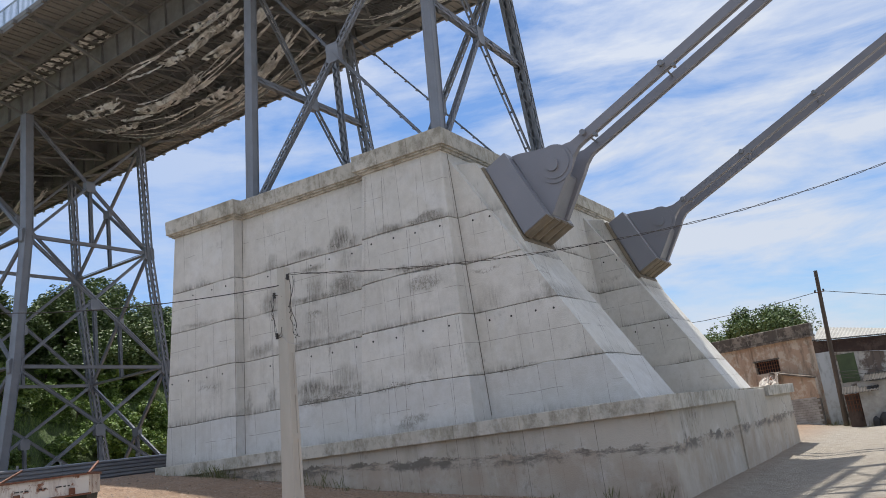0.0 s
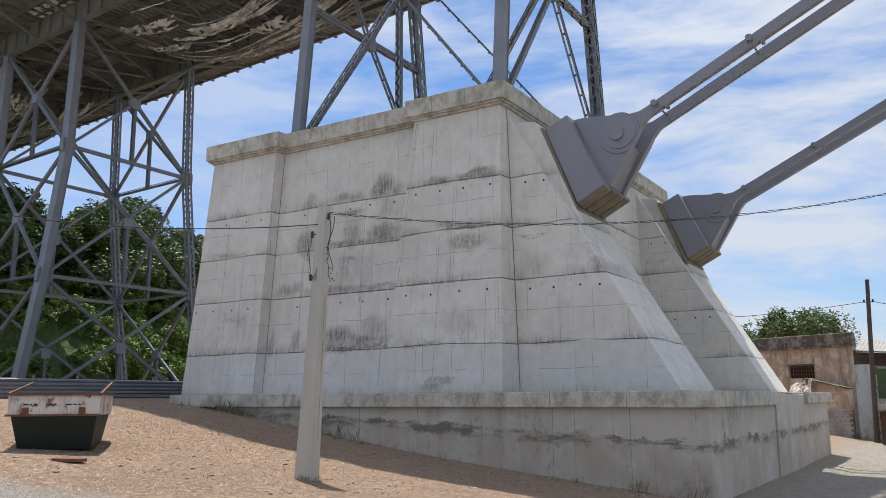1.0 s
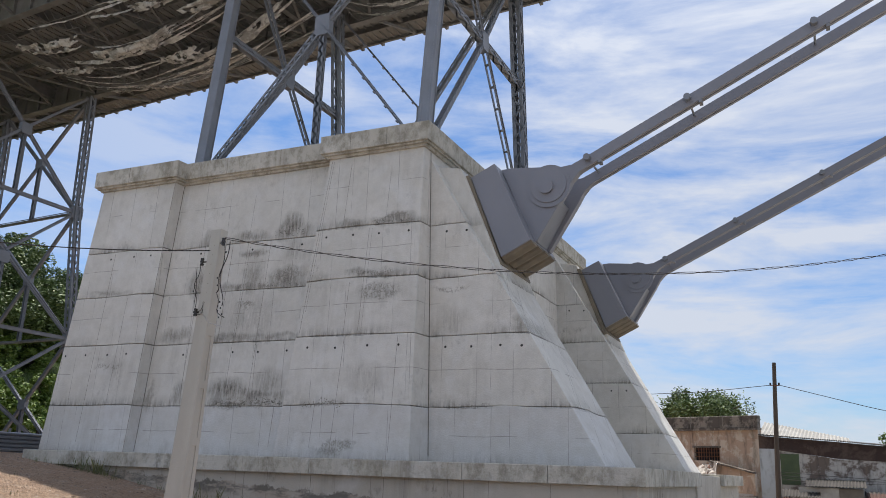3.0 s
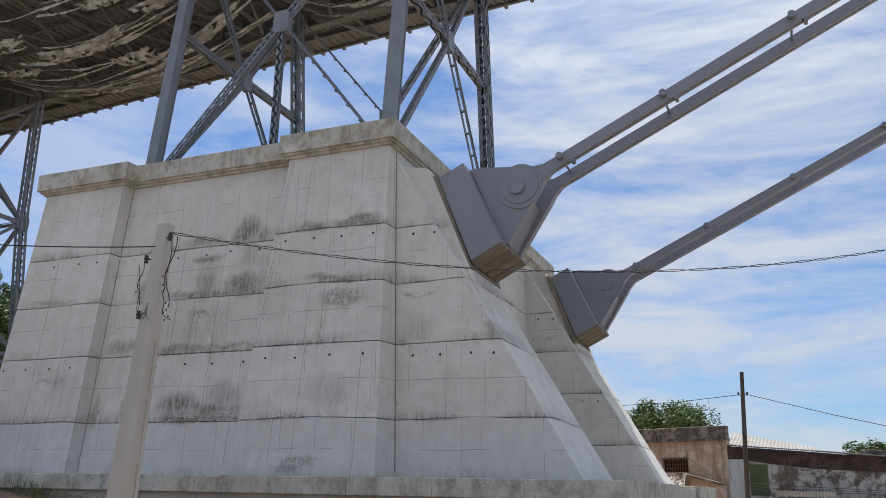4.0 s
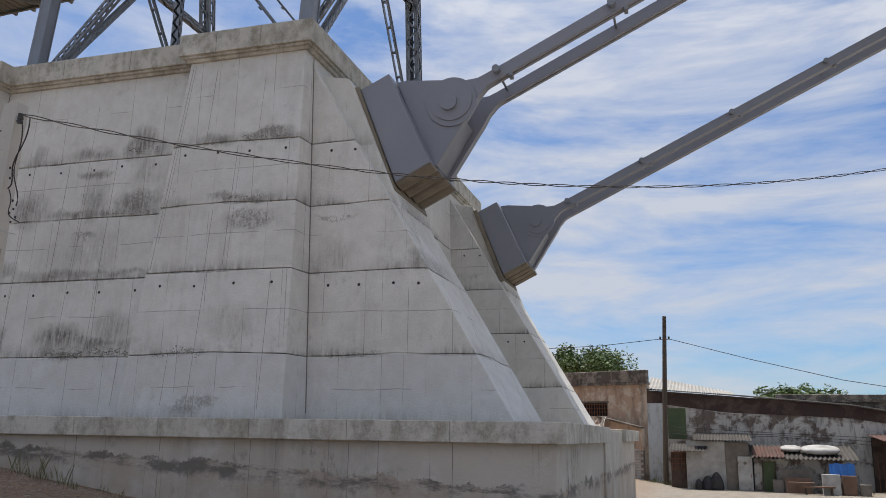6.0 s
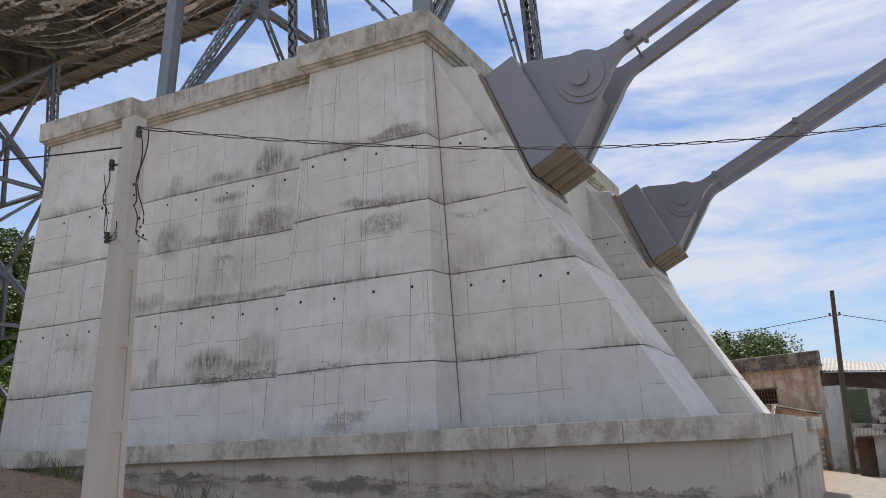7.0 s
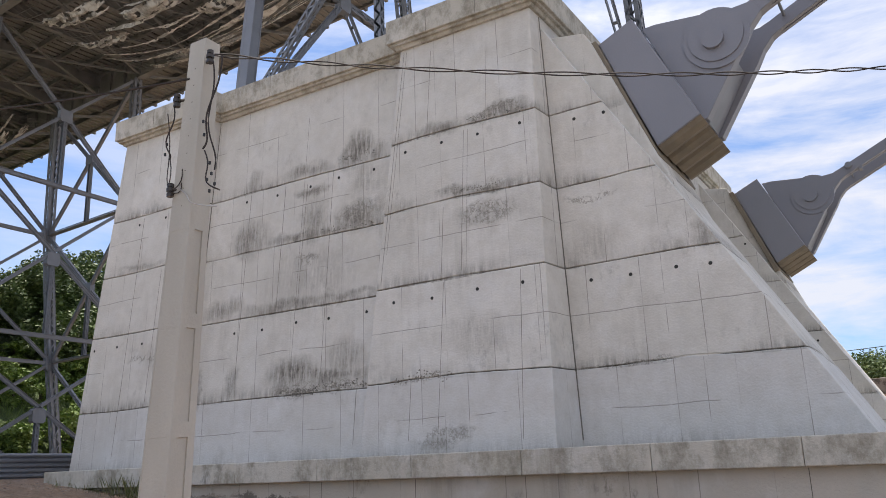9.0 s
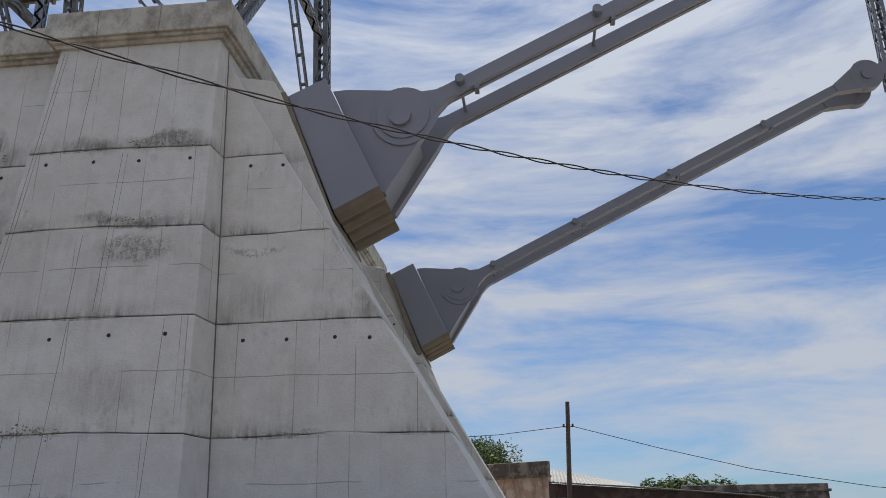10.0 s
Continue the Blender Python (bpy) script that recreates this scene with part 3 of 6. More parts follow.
def axis_steps():
    out, v, s = [], 0.0, 0.45
    while v < 3500:
        out.append(v)
        if v > 28:
            s *= 1.22
        v += s
    return [-a for a in reversed(out[1:])] + out


g_mesh = Mesh()
gx = [v - 8 for v in axis_steps()]
gy = [v - 5 for v in axis_steps()]
g_mesh.v = [(x, y, ground_z(x, y)) for x in gx for y in gy]
ny = len(gy)
g_mesh.f = [(i * ny + j, (i + 1) * ny + j, (i + 1) * ny + j + 1, i * ny + j + 1) for i in range(len(gx) - 1) for j in range(ny - 1)]
ground = solid("ground", g_mesh, M_SOIL, "sandy reddish soil with gravel rising to a grassy slope", "ground", "structure", at=(0, 0, 0))
for poly in ground.data.polygons:
    poly.use_smooth = True

# ---- anchorage pier ----
BAT = 0.075
JOINTS = (1.985, 3.60, 5.77, 7.62, 9.40, 12.02)
Y_FAR = 21.4


def front_y(z, y0=1.34):
    return y0 + BAT * (z - 2.15)


def left_x(z):
    return -22.08 + 0.055 * (z - 2.15)


def flank_y(y0, z):
    # the buttress flanks stand almost upright
    return y0 + 0.02 * (z - 2.15)


def right_x(z):
    return -7.02 - 0.03 * (z - 2.15)


def body_ring(z):
    """Plan of the pier's body at height z: two pilasters with a recessed field between, on both long faces."""
    f, g = front_y(z), front_y(z, 1.80)
    bk, bg = Y_FAR - (f - 1.34), Y_FAR - (g - 1.34)
    l, r = left_x(z), right_x(z)
    p1, p2 = -17.98 + 0.014 * (z - 2.15), -11.75 + 0.083 * (z - 2.15)
    j = r + 0.13 - 0.011 * (z - 2.15)
    v = flank_y(2.36, z) + 0.02
    return [(l, f, z), (p1, f, z), (p1 + 0.03, g, z), (p2 - 0.03, g, z), (p2, f, z), (r, f, z), (j, v, z),
            (j, Y_FAR + 1.34 - v, z), (r, bk, z), (p2, bk, z), (p2 - 0.03, bg, z), (p1 + 0.03, bg, z), (p1, bk, z), (l, bk, z)]


def wob(x, y):
    return 0.05 * noise.noise((x * 0.45, y * 0.45, 1.5)) + 0.022 * noise.noise((x * 1.9, y * 1.9, 4.5))


def dense(lower, upper, flat0=False, flat1=False):
    """Both rings with points about every 0.4 m, their heights wavering as pour joints do."""
    both = ([], [])
    n = len(lower)
    for e in range(n):
        k = max(1, int(math.hypot(lower[(e + 1) % n][0] - lower[e][0], lower[(e + 1) % n][1] - lower[e][1]) / 0.4))
        for ring, out, flat in ((lower, both[0], flat0), (upper, both[1], flat1)):
            (x0, y0, z0), (x1, y1, z1) = ring[e], ring[(e + 1) % n]
            for i in range(k):
                x, y = x0 + (x1 - x0) * i / k, y0 + (y1 - y0) * i / k
                out.append((x, y, z0 + (0 if flat else wob(x, y) * (1 + 0.6 * math.sin(round(z0) * 1.7)))))
    return both


pier = thing("anchorage_pier", (-11, 11.5, ground_z(-8, 0)), "massive grey concrete bridge anchorage pier with battered walls", "bridge pier")
for i, (z0, z1) in enumerate(zip(JOINTS, JOINTS[1:])):
    me = Mesh().prism(*dense(body_ring(z0 + 0.011), body_ring(z1 - 0.011), i == 0, i == 4))
    soften(part("concrete_lift", me, M_CONC_LOW if i == 0 else M_CONC, pier), 0.014, 1)
core = Mesh()
ring0, ring1 = body_ring(2.0), body_ring(12.1)


def shrink(ring, d):
    cx, cy = -14.4, 11.4
    return [(x - math.copysign(d, x - cx) if abs(x - cx) > 5 else x, y - math.copysign(d, y - cy), z) for x, y, z in ring]


core.prism(shrink(ring0, 0.06), shrink(ring1, 0.06))
part("core", core, M_JOINT, pier)


def slope_x(z):
    return -1.61 - 0.592 * (z - 2.12)


BUTT_Y = (2.36, 16.05)
BUTT_W = 3.95


def buttress_ring(y0, z, d=0.0):
    a, b = flank_y(y0, z) + d, y0 + BUTT_W - 0.02 * (z - 2.15) - d
    x = slope_x(z) - d
    return [(-7.6, a, z), (x, a, z), (x, b, z), (-7.6, b, z)]


for y0 in BUTT_Y:
    for i, (z0, z1) in enumerate(zip(JOINTS, JOINTS[1:])):
        me = Mesh().prism(*dense(buttress_ring(y0, z0 + 0.010), buttress_ring(y0, min(z1, 11.9) - 0.010), i == 0, i == 4))
        soften(part("buttress_lift", me, M_CONC_LOW if i == 0 else M_CONC, pier), 0.014, 1)
    part("buttress_core", Mesh().prism(buttress_ring(y0, 2.0, 0.06), buttress_ring(y0, 11.8, 0.06)), M_JOINT, pier)
    # raised concrete pad under the steel shoe
    pad = [(slope_x(11.6) - 0.15, 11.6), (-6.38, 11.42), (-6.22, 11.12), (-4.50, 6.95), (slope_x(6.95) - 0.15, 6.95)]
    soften(part("bearing_pad", Mesh().slab(pad, y0 + 0.60, y0 + BUTT_W - 0.45), M_CONC, pier), 0.03, 2)


# open joint where the buttress meets the pilaster
for sgn, yb in ((1, 2.36), (-1, Y_FAR - 1.02)):
    me = Mesh()
    p = [(right_x(z) + 0.13 - 0.011 * (z - 2.15), yb + sgn * 0.02 * (z - 2.15), z) for z in (2.16, 11.95)]
    me.bar((p[0][0], p[0][1] - 0.012, p[0][2]), (p[1][0], p[1][1] - 0.012, p[1][2]), 0.03, 0.02, (0, 1, 0))
    part("open_joint", me, M_JOINT, pier)


def offset_ring(z, d):
    """The body's plan pushed out by d."""
    ring = body_ring(12.02)
    out = []
    for i, (x, y, _) in enumerate(ring):
        out.append((x + (d if x > -8 else -d if x < -20 else (-d if i in (4, 9, 3, 10) else d)), y + (d if y > 11 else -d), z))
    return out


soften(part("cornice", Mesh().prism(offset_ring(11.98, 0.08), offset_ring(12.07, 0.11)), M_CAP, pier), 0.01, 1)
soften(part("cornice", Mesh().prism(offset_ring(12.065, 0.19), offset_ring(12.145, 0.19)), M_CAP, pier), 0.01, 1)
soften(part("parapet", Mesh().prism(offset_ring(12.135, 0.27), offset_ring(12.78, 0.27)), M_CAP, pier, "stained concrete parapet"), 0.02, 2)

for xj in (-20.0, -15.6, -13.2, -10.0, -8.6):
    d = offset_ring(12.4, 0.27)
    yj = d[0][1] if xj < -17.8 or xj > -11.0 else d[2][1]
    part("parapet_joint", Mesh().box(xj, xj + 0.014, yj - 0.004, yj + 0.05, 12.15, 12.77), M_CRUST, pier)
# dark strips on field corners and pilaster edge: recess shade painted with gathered dirt
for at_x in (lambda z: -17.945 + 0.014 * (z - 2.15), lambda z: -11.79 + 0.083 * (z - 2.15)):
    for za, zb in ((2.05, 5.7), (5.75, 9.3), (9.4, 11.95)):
        part("corner_dirt_shade", Mesh().bar((at_x(za), front_y(za, 1.80) - 0.004, za), (at_x(zb), front_y(zb, 1.80) - 0.004, zb), 0.03, 0.012, (0, 1, 0)), M_JOINT, pier)
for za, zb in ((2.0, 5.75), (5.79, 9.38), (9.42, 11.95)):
    part("corner_dirt_shade", Mesh().bar((-17.985 + 0.014 * (za - 2.15), front_y(za) - 0.001, za), (-17.985 + 0.014 * (zb - 2.15), front_y(zb) - 0.001, zb), 0.01, 0.006, (0, 1, 0)), M_JOINT, pier)
# long grooves left by the shuttering: foot and head as x and z, on the pilaster (1.34) or the recessed field (1.80)
for xa, za, xb, zb, y0 in ((-11.32, 5.9, -10.82, 11.9, 1.34), (-11.18, 6.6, -10.74, 11.9, 1.34), (-14.38, 4.1, -14.28, 11.2, 1.80), (-14.29, 5.9, -14.20, 9.2, 1.80),
                           (-13.40, 3.8, -13.32, 9.4, 1.80), (-15.02, 5.8, -14.98, 9.3, 1.80), (-9.72, 2.2, -9.60, 5.7, 1.34), (-9.14, 5.9, -9.08, 9.3, 1.34), (-9.02, 5.9, -8.97, 9.3, 1.34),
                           (-10.46, 2.3, -10.42, 3.6, 1.34), (-7.72, 2.2, -7.70, 5.7, 1.34), (-12.32, 2.3, -12.28, 3.6, 1.80), (-9.66, 5.9, -9.62, 7.5, 1.34),
                           (-10.1, 9.5, -10.02, 11.7, 1.34), (-8.5, 9.5, -8.46, 11.2, 1.34), (-16.3, 4.0, -16.26, 9.4, 1.80), (-20.3, 2.3, -20.2, 9.3, 1.34), (-19.2, 3.7, -19.15, 7.5, 1.34)):
    w = 0.005 + 0.005 * abs(math.sin(xa * 7))
    part("groove", Mesh().bar((xa, front_y(za, y0) - 0.001, za), (xb, front_y(zb, y0) - 0.001, zb), w, 0.006, (0, 1, 0)), M_JOINT, pier)

# plinth with a projecting coping ledge in slabs
plinth = thing("plinth", (-11, 11, ground_z(-11, 0)), "stained concrete plinth with a projecting ledge round the pier", "plinth")
soften(part("plinth_wall", Mesh().box(-21.0, -0.22, 0.18, 22.6, -2.2, 1.56), M_PLINTH, plinth), 0.03)
x = -21.2
for w in (2.25, 2.35, 2.4, 2.35, 2.35, 2.37, 2.37, 2.33, 2.43):
    me = Mesh().box(x, x + w - 0.007, 0.0, 0.9, 1.54, 1.985)
    soften(part("coping_slab", me, M_CAP, plinth), 0.016, 2)
    x += w
for y0, y1 in ((0.905, 9.1), (15.4, 22.8)):
    soften(part("coping_slab", Mesh().box(-0.9, -0.004, y0, y1, 1.54, 1.985), M_CAP, plinth), 0.016, 2)
soften(part("coping_slab", Mesh().box(-21.2, -20.4, 0.91, 22.8, 1.54, 1.985), M_CAP, plinth), 0.016, 2)
part("ledge_top", Mesh().box(-20.42, -0.88, 0.88, 22.6, 1.50, 2.0), M_CAP, plinth)
soften(part("side_panel", Mesh().box(-0.5, -0.16, 9.12, 15.38, -2.2, 1.90), M_PLINTH, plinth), 0.03)
for xj in (-18.98, -16.62, -14.24, -11.88, -9.53, -7.16, -4.77, -2.42):
    part("groove", Mesh().box(xj, xj + 0.012, 0.176, 0.182, -1.0, 1.52), M_JOINT, plinth)
rng = random.Random(3)

# tie holes in rows: near-black discs on the face paint the shade inside
hole_mesh = Mesh()
ringo = [(0.040 * math.cos(0.5236 * j), 0.0, 0.040 * math.sin(0.5236 * j)) for j in range(12)]
ringi = [(0.033 * math.cos(0.5236 * j), -0.004, 0.033 * math.sin(0.5236 * j)) for j in range(12)]
hole_mesh.add(ringo + ringi, [(j, (j + 1) % 12, 12 + (j + 1) % 12, 12 + j) for j in range(12)] + [tuple(range(12, 24))])
hole_data = bpy.data.meshes.new("tie_hole")
hole_data.from_pydata(hole_mesh.v, [], hole_mesh.f)
hole_data.materials.append(M_HOLE)
HOLES = ((9.12, (-20.39, -19.23, -18.4, -10.71, -9.68, -8.71, -7.63), (-16.42, -15.27, -14.09, -13.13, -11.99), (-6.59, -5.90)),
         (5.40, (-21.7, -20.68, -19.60, -18.68, -10.94, -9.90, -8.74, -7.65), (-16.46, -15.46, -14.29, -13.23, -12.06), (-6.47, -5.61, -4.67, -4.00)))
for z, on_pilaster, on_field, on_buttress in HOLES:
    spots = [(x, front_y(z)) for x in on_pilaster] + [(x, front_y(z, 1.80)) for x in on_field]
    spots += [(x, flank_y(y0, z)) for y0 in BUTT_Y for x in on_buttress]
    for hx, hy in spots:
        ob = new("tie_hole", hole_data)
        ob.parent = pier
        ob.location = Vector((hx, hy - 0.004, z + rng.uniform(-0.03, 0.03))) - pier.location

# ragged crust along the lowest joint of the recessed field and by the joints above
scab = Mesh()
for cx0, cx1, zc, yb, num in ((-14.7, -13.4, 3.68, 1.80, 170), (-13.3, -12.0, 3.72, 1.80, 90), (-10.9, -9.4, 3.62, 1.34, 70), (-9.4, -8.2, 7.78, 1.34, 50), (-13.6, -11.9, 7.70, 1.80, 40), (-13.2, -12.0, 9.62, 1.80, 50), (-9.0, -7.5, 9.48, 1.34, 50)):
    for k in range(num):
        cx = rng.uniform(cx0, cx1)
        z = zc + rng.gauss(0, 0.05) + 0.09 * noise.noise((cx * 2.2, zc, 0.0))
        w, h = rng.uniform(0.008, 0.05), rng.uniform(0.006, 0.03)
        yy = front_y(z, yb)
        pts = [(cx + w * math.cos(a) * rng.uniform(0.2, 1.1), yy - 0.002 + BAT * h * math.sin(a), z + h * math.sin(a) * rng.uniform(0.2, 1.3)) for a in [0.9 * j for j in range(7)]]
        scab.add(pts + [(cx, yy - 0.012, z)], [(j, (j + 1) % 7, 7) for j in range(7)])
tagged(part("spalled_edge", scab, M_CRUST, pier, "dark spalled concrete at the joints"), kind="stuff")

# ---- anchor chains ----
PIN = (-3.64, 10.68)
KNUCKLE = (12.41, 18.55)
C_Y = 4.5


def chain_line(x, off=0.0):
    dx, dz = KNUCKLE[0] - PIN[0], KNUCKLE[1] - PIN[1]
    le = math.hypot(dx, dz)
    return (x - off * dz / le, PIN[1] + (x - PIN[0]) * dz / dx + off * dx / le)


def disc(me, x, z, r, y0, y1, sides=28):
    ring = [(x + r * math.cos(6.28319 * j / sides), z + r * math.sin(6.28319 * j / sides)) for j in range(sides)]
    return me.slab(ring, y0, y1)


def chain():
    t = thing("anchor_chain", (-5.5, C_Y, 9.7), "grey painted steel eyebar chain in a bolted anchor shoe", "bridge chain", "anchor chains")
    shoe = [(-6.12, 11.14), (-5.28, 11.54), (-4.02, 8.84), (-5.0, 8.34)]
    soften(part("shoe_block", Mesh().slab(shoe, C_Y - 1.3, C_Y + 1.3), M_BLOCK, t), 0.025, 2)
    base = [(-6.30, 11.16), (-6.14, 11.20), (-4.93, 8.08), (-5.10, 8.02)]
    soften(part("base_plate", Mesh().slab(base, C_Y - 1.42, C_Y + 1.42), M_TAN, t, "tan bearing plate"), 0.02, 2)
    # ribs coloured tan to carry the light thrown up from the ground
    for k in range(4):
        y0 = C_Y - 1.28 + 0.64 * k
        a, b = Vector((-5.0, 0, 8.34)), Vector((-4.02, 0, 8.84))
        down = Vector((0.46, 0, -0.89))
        ring = []
        for p in (a, b):
            ring.append([(p.x + down.x * d, y, p.z + down.z * d) for y, d in ((y0, -0.05), (y0 + 0.1, 0.10), (y0 + 0.32, 0.15), (y0 + 0.54, 0.10), (y0 + 0.64, -0.05))])
        part("shoe_rib", Mesh().prism(*ring), M_TAN, t, "ribbed end of the shoe, tan from painted ground bounce")
    gus = [(-5.22, 11.48), (-4.9, 11.50), (-3.60, 11.38), (-3.20, 11.33), (-2.85, 11.36), (-2.45, 11.53), (-2.29, 11.27), (-2.60, 11.06), (-2.82, 10.80), (-2.98, 10.50), (-3.98, 8.90), (-4.1, 8.9)]
    for y in (C_Y - 0.66, C_Y + 0.66):
        soften(part("gusset_plate", Mesh().slab(gus, y - 0.14, y + 0.14), M_BLOCK, t), 0.015, 2)
        bar_me = Mesh()
        for side in (-0.085, 0.085):
            e = [chain_line(-2.62, 0.24), chain_line(-2.62, -0.09), chain_line(11.9, -0.09), chain_line(11.9, 0.24)]
            bar_me.slab(e, y + side - 0.06, y + side + 0.06)
        part("eyebar", bar_me, M_BLOCK, t)
        head = Mesh()
        disc(head, KNUCKLE[0], KNUCKLE[1], 0.62, y - 0.19, y + 0.19)
        head.slab([chain_line(11.2, 0.24), chain_line(11.2, -0.09), chain_line(12.4, -0.60), chain_line(12.4, 0.60)], y - 0.186, y + 0.186)
        part("eyebar_head", head, M_BLOCK, t)
        s = -1 if y < C_Y else 1
        boss = Mesh()
        k = 1.0 if s < 0 else 0.7
        disc(boss, PIN[0] + 0.06, PIN[1] + 0.03, 0.72 * k, y + s * 0.14, y + s * 0.185, 36)
        disc(boss, PIN[0] + 0.06, PIN[1] + 0.07, 0.60 * k, y + s * 0.185, y + s * 0.22, 36)
        part("boss", boss, M_BLOCK, t)
        part("pin_cap", disc(Mesh(), PIN[0], PIN[1], 0.24, y + s * 0.22, y + s * 0.31), M_BLOCK, t)
        part("pin_cap", disc(Mesh(), KNUCKLE[0], KNUCKLE[1], 0.22, y + s * 0.19, y + s * 0.27), M_BLOCK, t)
    web = [(-5.1, 11.35), (-4.0, 11.25), (-3.3, 10.3), (-4.06, 8.95)]
    part("inner_web", Mesh().slab(web, C_Y - 0.5, C_Y + 0.5), M_STEEL, t)
    for x in (-2.23, 0.92, 4.6, 8.3):
        cx, cz = chain_line(x, 0.14)
        bolt = disc(Mesh(), cx, cz, 0.105, C_Y - 1.0, C_Y - 0.80, 16)
        disc(bolt, cx, cz, 0.035, C_Y - 0.8, C_Y + 0.8, 10)
        part("spacer_bolt", bolt, M_STEEL, t)
        cx, cz = chain_line(x + 0.25, -0.12)
        part("clip", Mesh().box(cx - 0.05, cx + 0.05, C_Y - 0.8, C_Y - 0.5, cz - 0.06, cz + 0.05), M_STEEL, t)
    nxt = Mesh()
    for y in (C_Y - 0.3, C_Y + 0.3):
        nxt.bar((KNUCKLE[0], y, KNUCKLE[1]), (KNUCKLE[0] + 9, y, KNUCKLE[1] + 5.2), 0.2, 0.48)
    part("next_eyebar", nxt, M_BLOCK, t)
    post = Mesh().lattice((KNUCKLE[0] + 1.25, C_Y, KNUCKLE[1] - 0.3), (KNUCKLE[0] + 1.25, C_Y, 27.0), 0.5, 0.4)
    part("hanger_post", post, M_STEEL, t)
    return t


c1 = chain()
c2 = copy_thing(c1, pose(*(c1.location + Vector((0, 13.4, 0)))))

# ---- steel towers ----
def plate_leg(p, q, w, d):
    """A riveted box leg."""
    me = Mesh().bar(p, q, w, d, (0, 1, 0))
    p, q = Vector(p), Vector(q)
    n = int((q - p).length / 0.17)
    for e in (-1, 1):
        a, b = p + Vector((e * (w / 2 - 0.06), -d / 2, 0)), q + Vector((e * (w / 2 - 0.06), -d / 2, 0))
        me.rivets(a, b, (0, -1, 0), n)
        a, b = p + Vector((w / 2, e * (d / 2 - 0.06), 0)), q + Vector((w / 2, e * (d / 2 - 0.06), 0))
        me.rivets(a, b, (1, 0, 0), n)
        for k in (-1, 1):
            me.bar(p + Vector((e * w / 2, k * d / 2, 0)), q + Vector((e * w / 2, k * d / 2, 0)), 0.1, 0.025, (0, 1, 0))
    return me


def plate(me, c, w, h, axis):
    """A gusset plate with clipped corners, facing along x or y."""
    k = 0.25
    out = [(-w, -h * (1 - k)), (-w * (1 - k), -h), (w * (1 - k), -h), (w, -h * (1 - k)), (w, h * (1 - k)), (w * (1 - k), h), (-w * (1 - k), h), (-w, h * (1 - k))]
    if axis == "x":
        return me.prism([(c[0] - 0.16, c[1] + a, c[2] + b) for a, b in out], [(c[0] + 0.16, c[1] + a, c[2] + b) for a, b in out])
    return me.prism([(c[0] + a, c[1] - 0.16, c[2] + b) for a, b in out], [(c[0] + a, c[1] + 0.16, c[2] + b) for a, b in out])


def mid(a, b):
    return tuple((i + j) / 2 for i, j in zip(a, b))


def brace(t, p, q, lace=False, w=0.15):
    if lace:
        part("diagonal", Mesh().lattice(p, q, w * 1.4, w, flange=0.08), M_STEEL, t)
    else:
        me = Mesh()
        p, q = Vector(p), Vector(q)
        n = 1 if abs((q - p).y) > abs((q - p).x) else 0
        o = Vector((0.09, 0, 0)) if n else Vector((0, 0.09, 0))
        for e in (-1, 1):
            me.bar(p + o * e, q + o * e, 0.03 if n else w, w if n else 0.03, (0, 0, 1))
            me.bar(p + o * e * 1.3 + Vector((0, 0, w / 2)), q + o * e * 1.3 + Vector((0, 0, w / 2)), 0.08, 0.025)
        k = max(2, int((q - p).length / 0.9))
        for i in range(k + 1):
            c = p + (q - p) * (i / k)
            me.box(c.x - 0.085, c.x + 0.085, c.y - 0.085, c.y + 0.085, c.z - 0.03, c.z + 0.01)
        part("diagonal", me, M_STEEL, t)


def cross(t, a0, a1, b0, b1, axis, lace=False, size=0.36):
    """Crossed braces between the legs a0-a1 and b0-b1 (bottom, top) with a plate at the middle."""
    brace(t, a0, b1, lace)
    brace(t, b0, a1, lace)
    c = mid(mid(a0, b1), mid(b0, a1))
    part("gusset", plate(Mesh(), c, size, size, axis), M_STEEL, t)
    return c


def on(p, q, f):
    return tuple(a + (b - a) * f for a, b in zip(p, q))


# tower on the pier
pier_tower = thing("trestle_tower", (-13.4, 9.6, 12.7), "grey riveted steel trestle tower standing on the pier", "steel tower", "trestle towers")
AXIS = lambda x: 11.6 - 0.075 * (x + 40)
legs = {}
for x in (-18.6, -8.4):
    legs[x] = (((x, 4.12, 12.7), (x, 5.36, 25.6)), ((x, 14.85, 12.7), (x, 13.2, 25.6)))
    (n0, n1), (f0, f1) = legs[x]
    soften(part("leg", plate_leg(n0, n1, 0.37, 0.40), M_STEEL, pier_tower), 0.01, 1)
    part("leg", Mesh().lattice(f0, f1, 0.55, 0.5, flange=0.18, bars=0.075), M_STEEL, pier_tower)
    for p in (n0, f0):
        me = Mesh().box(p[0] - 0.55, p[0] + 0.55, p[1] - 0.5, p[1] + 0.5, 12.62, 12.82)
        me.box(p[0] - 0.4, p[0] + 0.4, p[1] - 0.36, p[1] + 0.36, 12.82, 13.05)
        part("footplate", me, M_STEEL, pier_tower)
    s0, s1 = on(n0, n1, 0.55), on(f0, f1, 0.55)
    part("strut", Mesh().lattice(s0, s1, 0.26, 0.3, 0.5), M_STEEL, pier_tower)
    c = mid(s0, s1)
    part("gusset", plate(Mesh(), c, 0.32, 0.42, "x"), M_STEEL, pier_tower)
    for e, lace in ((n0, True), (f0, False), (n1, False), (f1, True)):
        brace(pier_tower, c, e, lace, 0.17)
